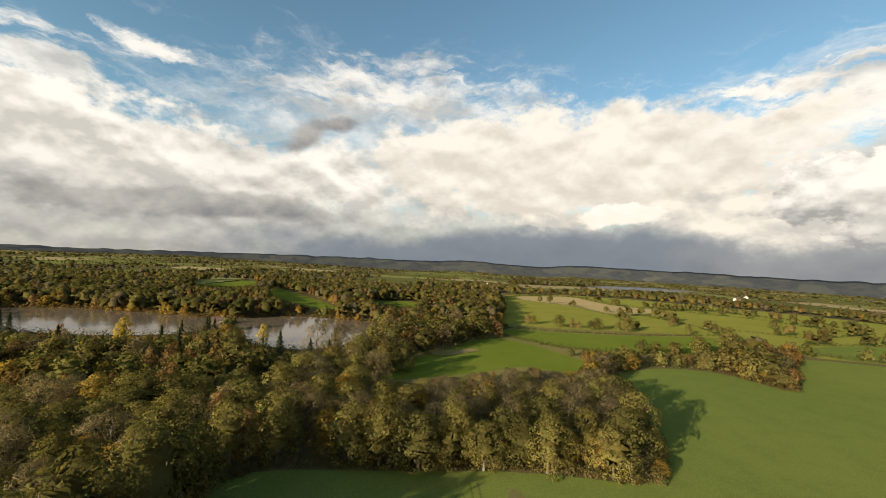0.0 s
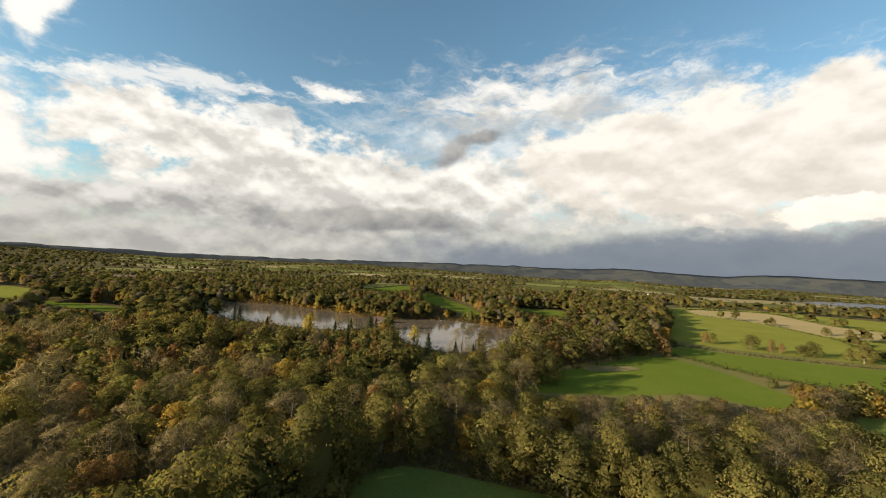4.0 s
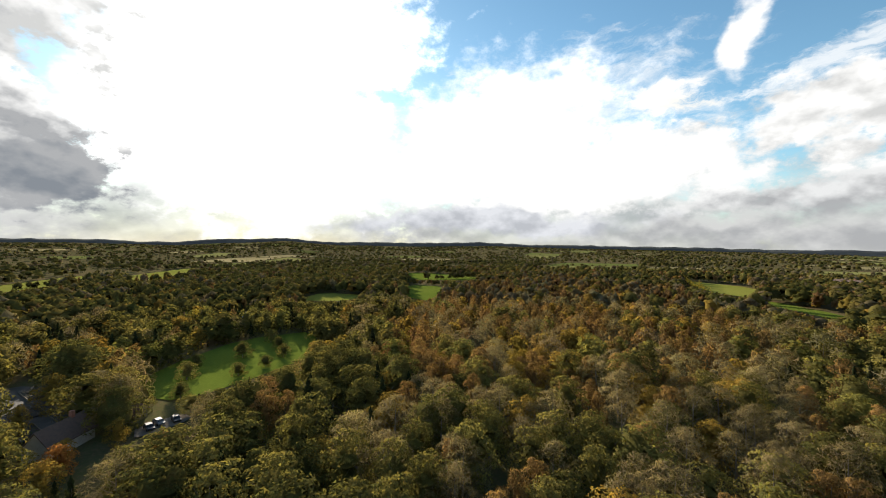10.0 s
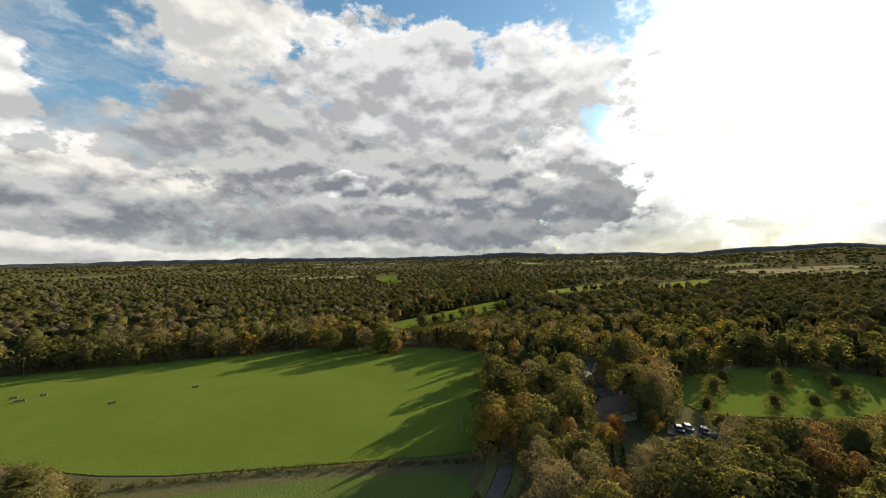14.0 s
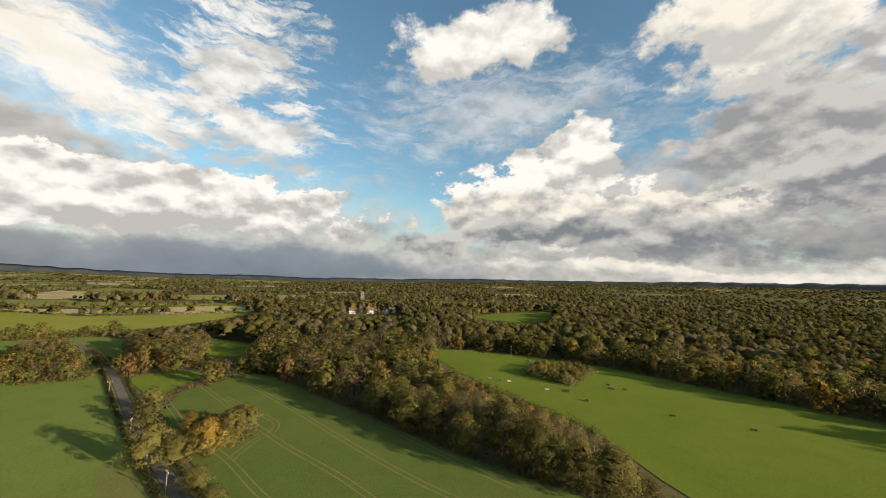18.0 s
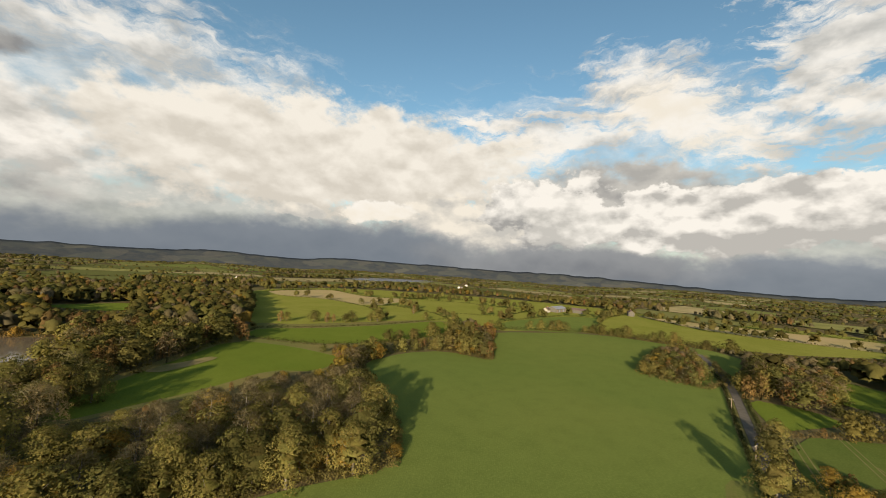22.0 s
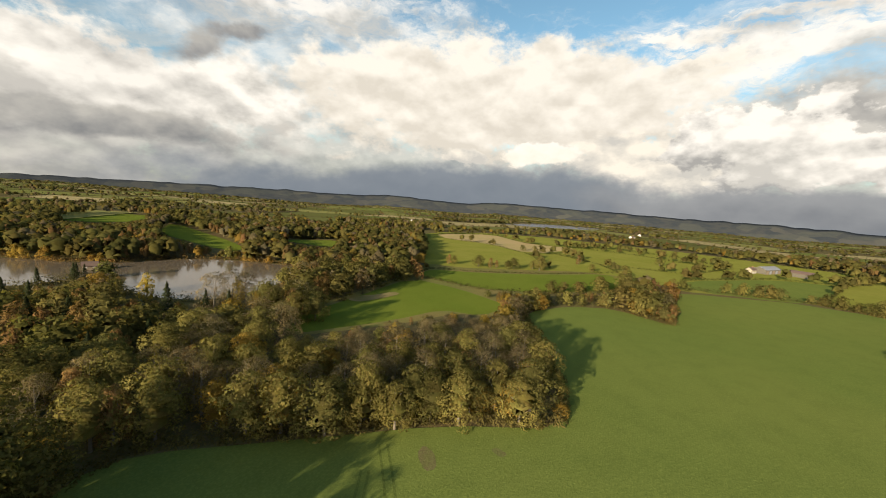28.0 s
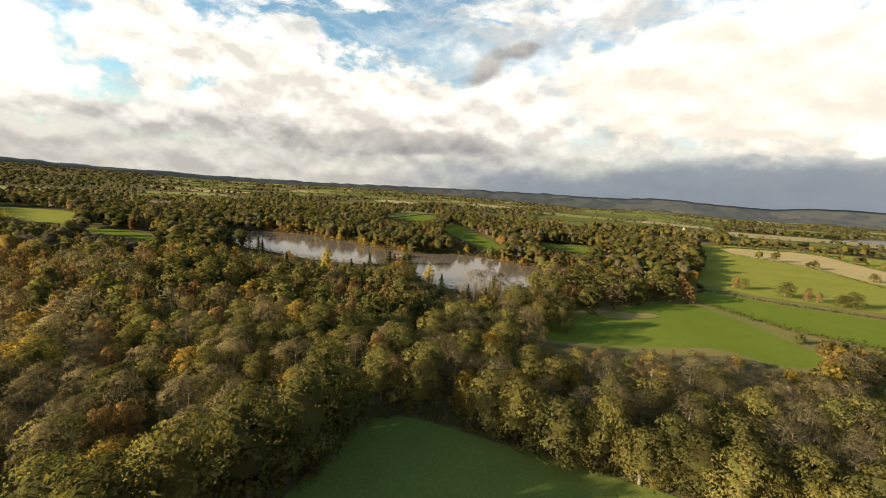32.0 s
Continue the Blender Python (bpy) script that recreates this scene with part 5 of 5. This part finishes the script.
def house(name, x, y, turn, length, depth, eaves, ridge, wall, roof, label, category="house", windows=3, floors=1, chimney=True, doors=True):
    root = new(name)
    root.matrix_basis = Matrix.Translation((x, y, float(land(x, y)))) @ Matrix.Rotation(radians(turn), 4, "Z")
    tagged(root, label, category)
    bm = bmesh.new()
    h, d = length / 2, depth / 2
    prof = [(-d, -.4), (d, -.4), (d, eaves), (0, ridge), (-d, eaves)]
    ends = [[bm.verts.new((sx, py, pz)) for py, pz in prof] for sx in (-h, h)]
    bm.faces.new(ends[0]), bm.faces.new(ends[1])
    for i in range(5):
        bm.faces.new((ends[0][i], ends[0][(i + 1) % 5], ends[1][(i + 1) % 5], ends[1][i]))
    bmesh.ops.recalc_face_normals(bm, faces=bm.faces)
    part("wall", bm, wall, root)
    bm = bmesh.new()
    gable(bm, length, depth, eaves + .02, ridge + .02)
    part("roof", bm, roof, root)
    if chimney:
        one_box("chimney", BRICK, root, h * .5 - .45, h * .5 + .45, -.4, .4, ridge - 1.0, ridge + 1.5)
    for s in (1, -1):
        for f in range(floors):
            for k in range(windows):
                wx = -h + length * (k + .5) / windows
                z = 1.0 + 2.6 * f
                if z + 1.2 > eaves:
                    continue
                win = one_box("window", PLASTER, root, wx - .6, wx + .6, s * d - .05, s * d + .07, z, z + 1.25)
                one_box("pane", GLASS, win, wx - .5, wx + .5, s * d - .02, s * d + .10, z + .1, z + 1.15)
    if doors:
        one_box("door", TIMBER, root, -.5, .5, d - .03, d + .09, 0, 2.05)
    return root


def shed(name, x, y, turn, length, depth, eaves, ridge, label, roof=SLATE, wall=TIMBER, bays=6):
    root = house(name, x, y, turn, length, depth, eaves, ridge, wall, roof, label, "farm shed", 0, 1, False, False)
    for k in range(bays):
        wx = -length / 2 + length * (k + .5) / bays
        w = length / bays * .36
        one_box("bay_door", SLATE if k % 2 else TIMBER, root, wx - w, wx + w, -depth / 2 - .12, -depth / 2 + .03, 0, eaves * .8)
    return root


# the white-gabled cottage among the trees, with its yard
house("cottage", -58, -111, 200, 12, 6.2, 3.0, 6.6, PLASTER, TILE, "white-walled cottage with a steep dark tiled roof", windows=4, floors=1)
house("cottage", -74, -113, 110, 8, 5, 2.4, 4.4, TIMBER, TILE, "low dark outbuilding with a tiled roof", windows=2, chimney=False)
# farm sheds on the slope
shed("farm_shed", -262, -486, 10, 46, 16, 4.5, 7.5, "long low farm shed with a grey sheet roof")
shed("farm_shed", -300, -500, 8, 40, 14, 4.0, 6.8, "long dark farm shed behind another", TILE)
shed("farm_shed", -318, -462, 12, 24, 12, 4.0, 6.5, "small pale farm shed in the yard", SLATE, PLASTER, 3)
shed("farm_shed", -240, -520, 96, 20, 10, 3.6, 6.0, "short farm shed with a grey roof", SLATE, TIMBER, 3)
shed("barn", -72, -470, 28, 24, 12, 4.5, 7.5, "isolated barn with a pale grey roof", SLATE, TIMBER, 4)
# the farm beyond the wheat field
house("farmhouse", 440, 366, 20, 12, 7, 4.4, 7, STONE, TILE, "pale stone farmhouse beyond the wheat field", floors=2, windows=4)
shed("barn", 470, 372, 15, 34, 14, 5, 8, "pale barn beside the stone farmhouse", SLATE, OLD_STONE, 5)
shed("barn", 492, 350, 100, 22, 12, 4.5, 7, "tan barn at the farm", TILE, OLD_STONE, 4)
house("farmhouse", 560, 310, 40, 12, 8, 5, 8.5, OLD_STONE, TILE, "small stone house on a far field's edge", floors=2)
# village with the church
for x, y, turn, size in ((536, -82, 80, .75), (545, -94, 35, .6), (538, -106, 88, .8), (550, -114, 60, .55), (541, -128, 20, .65), (548, -140, 82, .7), (400, -98, 60, .6)):
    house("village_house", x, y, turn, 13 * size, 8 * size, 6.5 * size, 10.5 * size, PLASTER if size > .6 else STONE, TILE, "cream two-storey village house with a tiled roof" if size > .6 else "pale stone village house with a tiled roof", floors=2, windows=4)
for x, y in ((530, -90), (528, -100), (532, -116), (530, -134), (555, -104), (556, -88)):
    lone("oak" if x < 531 else "olive", x, y, .55, 1.0)


def church(x, y):
    root = new("church")
    root.matrix_basis = Matrix.Translation((x, y, float(land(x, y)))) @ Matrix.Rotation(radians(20), 4, "Z")
    tagged(root, "grey stone church with a square battlemented tower", "church")
    tower = one_box("tower", OLD_STONE, root, -3.5, 3.5, -3.5, 3.5, -1, 22)
    for i in range(3):
        for s in (-1, 1):
            one_box("battlement", OLD_STONE, tower, -3.5 + i * 2.8, -2.1 + i * 2.8, s * 3.5 - .4, s * 3.5 + .4, 22, 23.3)
            one_box("battlement", OLD_STONE, tower, s * 3.5 - .4, s * 3.5 + .4, -3.5 + i * 2.8, -2.1 + i * 2.8, 22, 23.3)
    for s in (-1, 1):
        one_box("belfry_window", GLASS, tower, -.8, .8, s * 3.5 - .1, s * 3.5 + .1, 16, 19)
        one_box("belfry_window", GLASS, tower, s * 3.5 - .1, s * 3.5 + .1, -.8, .8, 16, 19)
    one_box("nave", OLD_STONE, root, 4, 26, -5, 5, -1, 8)
    bm = bmesh.new()
    gable(bm, 22, 10, 8, 13)
    bmesh.ops.translate(bm, verts=bm.verts, vec=(15, 0, 0))
    part("roof", bm, TILE, root)


church(700, -122)
# the big house beyond the lake's end and its neighbours
for x, y, turn, size, text in ((-534, 303, 30, 1.5, "large pale stone house among park trees"), (-470, 284, 120, 1.0, "pale house near the lake's end"), (-430, 291, 40, .7, "small pale lodge near the lake")):
    house("country_house", x, y, turn, 16 * size, 9 * size, 6.5 * size, 9.5 * size, STONE, TILE, text, floors=2, windows=5)
for x, y, turn in ((100, 1002, 10), (125, 995, 30), (147, 987, 80), (654, 846, 20), (780, 980, 60), (-180, -222, 10), (-222, -190, 40), (-196, -186, 80)):
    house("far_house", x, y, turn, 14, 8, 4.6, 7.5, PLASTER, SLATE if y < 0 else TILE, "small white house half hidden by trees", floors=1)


house("boathouse", -153, 268, 30, 7, 5, 2.4, 4.4, TIMBER, TILE, "small dark-roofed timber boathouse on the lake's spit", "boathouse", 2, 1, False)


# ---- cars in the yard ----
def car(x, y, turn, paint, label):
    root = new("car")
    root.matrix_basis = Matrix.Translation((x, y, float(land(x, y)) + .31)) @ Matrix.Rotation(radians(turn), 4, "Z")
    tagged(root, label, "car")
    bm = bmesh.new()
    prof = [(-2.1, .35), (2.1, .35), (2.15, .75), (1.2, .92), (.55, 1.42), (-1.1, 1.45), (-1.85, .98), (-2.15, .8)]
    ends = [[bm.verts.new((px, s * (.86 if pz < 1 else .68), pz)) for px, pz in prof] for s in (-1, 1)]
    bm.faces.new(ends[0]), bm.faces.new(ends[1])
    for i in range(8):
        bm.faces.new((ends[0][i], ends[0][(i + 1) % 8], ends[1][(i + 1) % 8], ends[1][i]))
    bmesh.ops.recalc_face_normals(bm, faces=bm.faces)
    body = part("body", bm, paint, root)
    for s in (-1, 1):
        one_box("side_window", GLASS, body, -1.0, .5, s * .74 - .03, s * .74 + .03, 1.0, 1.34)
    one_box("windscreen", GLASS, body, .62, 1.05, -.6, .6, .98, 1.22)
    for wx in (-1.3, 1.3):
        for s in (-1, 1):
            bm = bmesh.new()
            bmesh.ops.create_cone(bm, cap_ends=True, segments=14, radius1=.32, radius2=.32, depth=.2, matrix=Matrix.Translation((wx, s * .8, .32)) @ Matrix.Rotation(radians(90), 4, "X"))
            part("wheel", bm, RUBBER, root)


car(-71.5, -100.5, 70, CAR_DARK, "dark blue car parked on the gravel yard")
car(-74.5, -101.0, 75, CAR_SILVER, "silver car parked beside a dark one")
car(-77.5, -98.5, 65, CAR_DARK, "black car parked on the gravel yard")

# ---- nursery beds ----
BED_SOIL = simple("bed_compost", (.05, .04, .03), .95)
for k in range(9):
    x, y = -60 - (k % 3) * 8.5, -128 - (k // 3) * 17
    bed = new("nursery_bed")
    bed.matrix_basis = Matrix.Translation((x, y, .29)) @ Matrix.Rotation(radians(-14), 4, "Z")
    tagged(bed, "long low nursery bed of potted plants in a timber edge", "plant bed", "nursery beds")
    for s in (-1, 1):
        one_box("edge_board", TIMBER, bed, s * 2.2 - .08, s * 2.2 + .08, -6, 6, 0, .45)
    one_box("soil", BED_SOIL, bed, -2.1, 2.1, -5.9, 5.9, 0, .3)
    st = Stand()
    for i in range(12):
        st.bush(0 + (i % 3 - 1) * 1.3, -5 + (i // 3) * 3.2, 1.3, 1.0, 14, ((.07, .10, .03), (.12, .07, .03), (.16, .14, .10))[k % 3], rng, .35)
    v = np.concatenate(st.points)
    plants = new("plants", raw_mesh("plants", v, np.arange(len(v)).reshape(-1, 3), [LEAF], np.concatenate(st.tones), normals=np.concatenate(st.normals)))
    plants.parent = bed
    tagged(plants, kind="stuff")
shed("shed", -52, -152, 100, 14, 6, 2.4, 3.6, "low nursery shed with a grey roof", SLATE, TIMBER, 3)
shed("shed", -57, -166, 95, 12, 5, 2.4, 3.4, "low pale nursery shed", SLATE, PLASTER, 3)
sheet("lawn_1", [(-50, -112), (-56, -121), (-64, -124), (-58, -114)], PASTURE, .34, "small bright garden lawn behind the cottage", "lawn", 6)


# ---- poles, jumps and field marks ----
def pole(x, y, high, label, arms=1):
    root = new("utility_pole")
    root.matrix_basis = Matrix.Translation((x, y, float(land(x, y)))) @ Matrix.Rotation(float(rng.uniform(0, 3)), 4, "Z")
    tagged(root, label, "pole", "utility poles")
    bm = bmesh.new()
    bmesh.ops.create_cone(bm, cap_ends=True, segments=8, radius1=.17, radius2=.11, depth=high + .6, matrix=Matrix.Translation((0, 0, high / 2 - .3)))
    part("post", bm, TIMBER, root)
    for k in range(arms):
        arm = one_box("crossarm", TIMBER, root, -.9, .9, -.07, .07, high - .6 - k * .7, high - .45 - k * .7)
        for s in (-.75, 0, .75):
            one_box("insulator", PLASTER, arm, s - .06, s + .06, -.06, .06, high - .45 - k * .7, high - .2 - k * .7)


for x, y in ((186, -187), (121, -210), (72, -219), (229, -140), (-9, -98)):
    pole(x, y, 8.0, "grey timber utility pole at the wood's edge")
for x, y in ((111, 26.5), (151, 45.5), (201, 68)):
    pole(x, y, 5.0, "short pale timber pole beside the lane")


def jump(x, y, turn, wide, mat, label):
    root = new("horse_jump")
    root.matrix_basis = Matrix.Translation((x, y, .10)) @ Matrix.Rotation(radians(turn), 4, "Z")
    tagged(root, label, "jump", "horse jumps")
    wide *= .62
    for s in (-1, 1):
        one_box("stand", TIMBER, root, s * wide / 2 - .1, s * wide / 2 + .1, -.15, .15, 0, .85)
    for k in range(3):
        bm = bmesh.new()
        bmesh.ops.create_cone(bm, cap_ends=True, segments=8, radius1=.11, radius2=.10, depth=wide, matrix=Matrix.Translation((0, 0, .2 + k * .24)) @ Matrix.Rotation(radians(90), 4, "Y"))
        part("rail", bm, mat, root)


for x, y, turn, wide in ((156, -152, 30, 3), (150, -148, 25, 5), (147, -154, 30, 3), (153, -124, -10, 7), (138, -122, 0, 4), (113, -142, 40, 3), (93, -158, 30, 3)):
    jump(x, y, turn, wide, TIMBER, "dark timber horse jump on the pasture")
for x, y, turn, wide in ((182, -98, 50, 4), (178, -102, 20, 3), (175, -105, 70, 3), (157, -115, 60, 3.5), (216, -145, 20, 4)):
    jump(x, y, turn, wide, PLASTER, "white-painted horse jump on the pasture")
sheet("patch_1", [(-4, 211), (3, 207), (12, 213), (26, 226), (22, 231), (10, 222), (4, 221)], grass_field("dead_reed", (.21, .165, .08), (.14, .13, .05), .08), .30, "tan patch of dead reed in the meadow", "reed patch", 8)
sheet("patch_2", [(17, 86), (19, 89), (21, 86), (20.5, 81), (18, 80.5)], grass_field("bare_soil", (.125, .105, .05), (.115, .12, .04), .3), .122, "bare brown patch in the young wheat", "soil patch", 3)
sheet("patch_4", [(33.5, 86), (35.5, 86.5), (37, 84), (35, 83)], grass_field("thin_wheat", (.13, .11, .05), (.11, .12, .04), .3), .122, "thin brownish patch in the young wheat", "soil patch", 3)
for x0, y0, x1, y1 in ((11, 90, 11.5, 62), (9.2, 90, 9.6, 62), (5.5, 82, 2, 66), (7.0, 82, 3.6, 66)):
    bm, _ = ribbon([(x0, y0), ((x0 + x1) / 2 + .4, (y0 + y1) / 2), (x1, y1)], .5, .118)
    part("wheel_mark", bm, CROP, field_wheat, "darker wheel mark in the wheat")
sheet("patch_3", [(129, 46), (136, 41), (109, 29), (98, 24), (98, 31), (113, 40)], grass_field("worn_grass", (.112, .128, .034), (.125, .118, .04), .1), .125, "worn brownish grass beside the lane", "grass patch", 8)
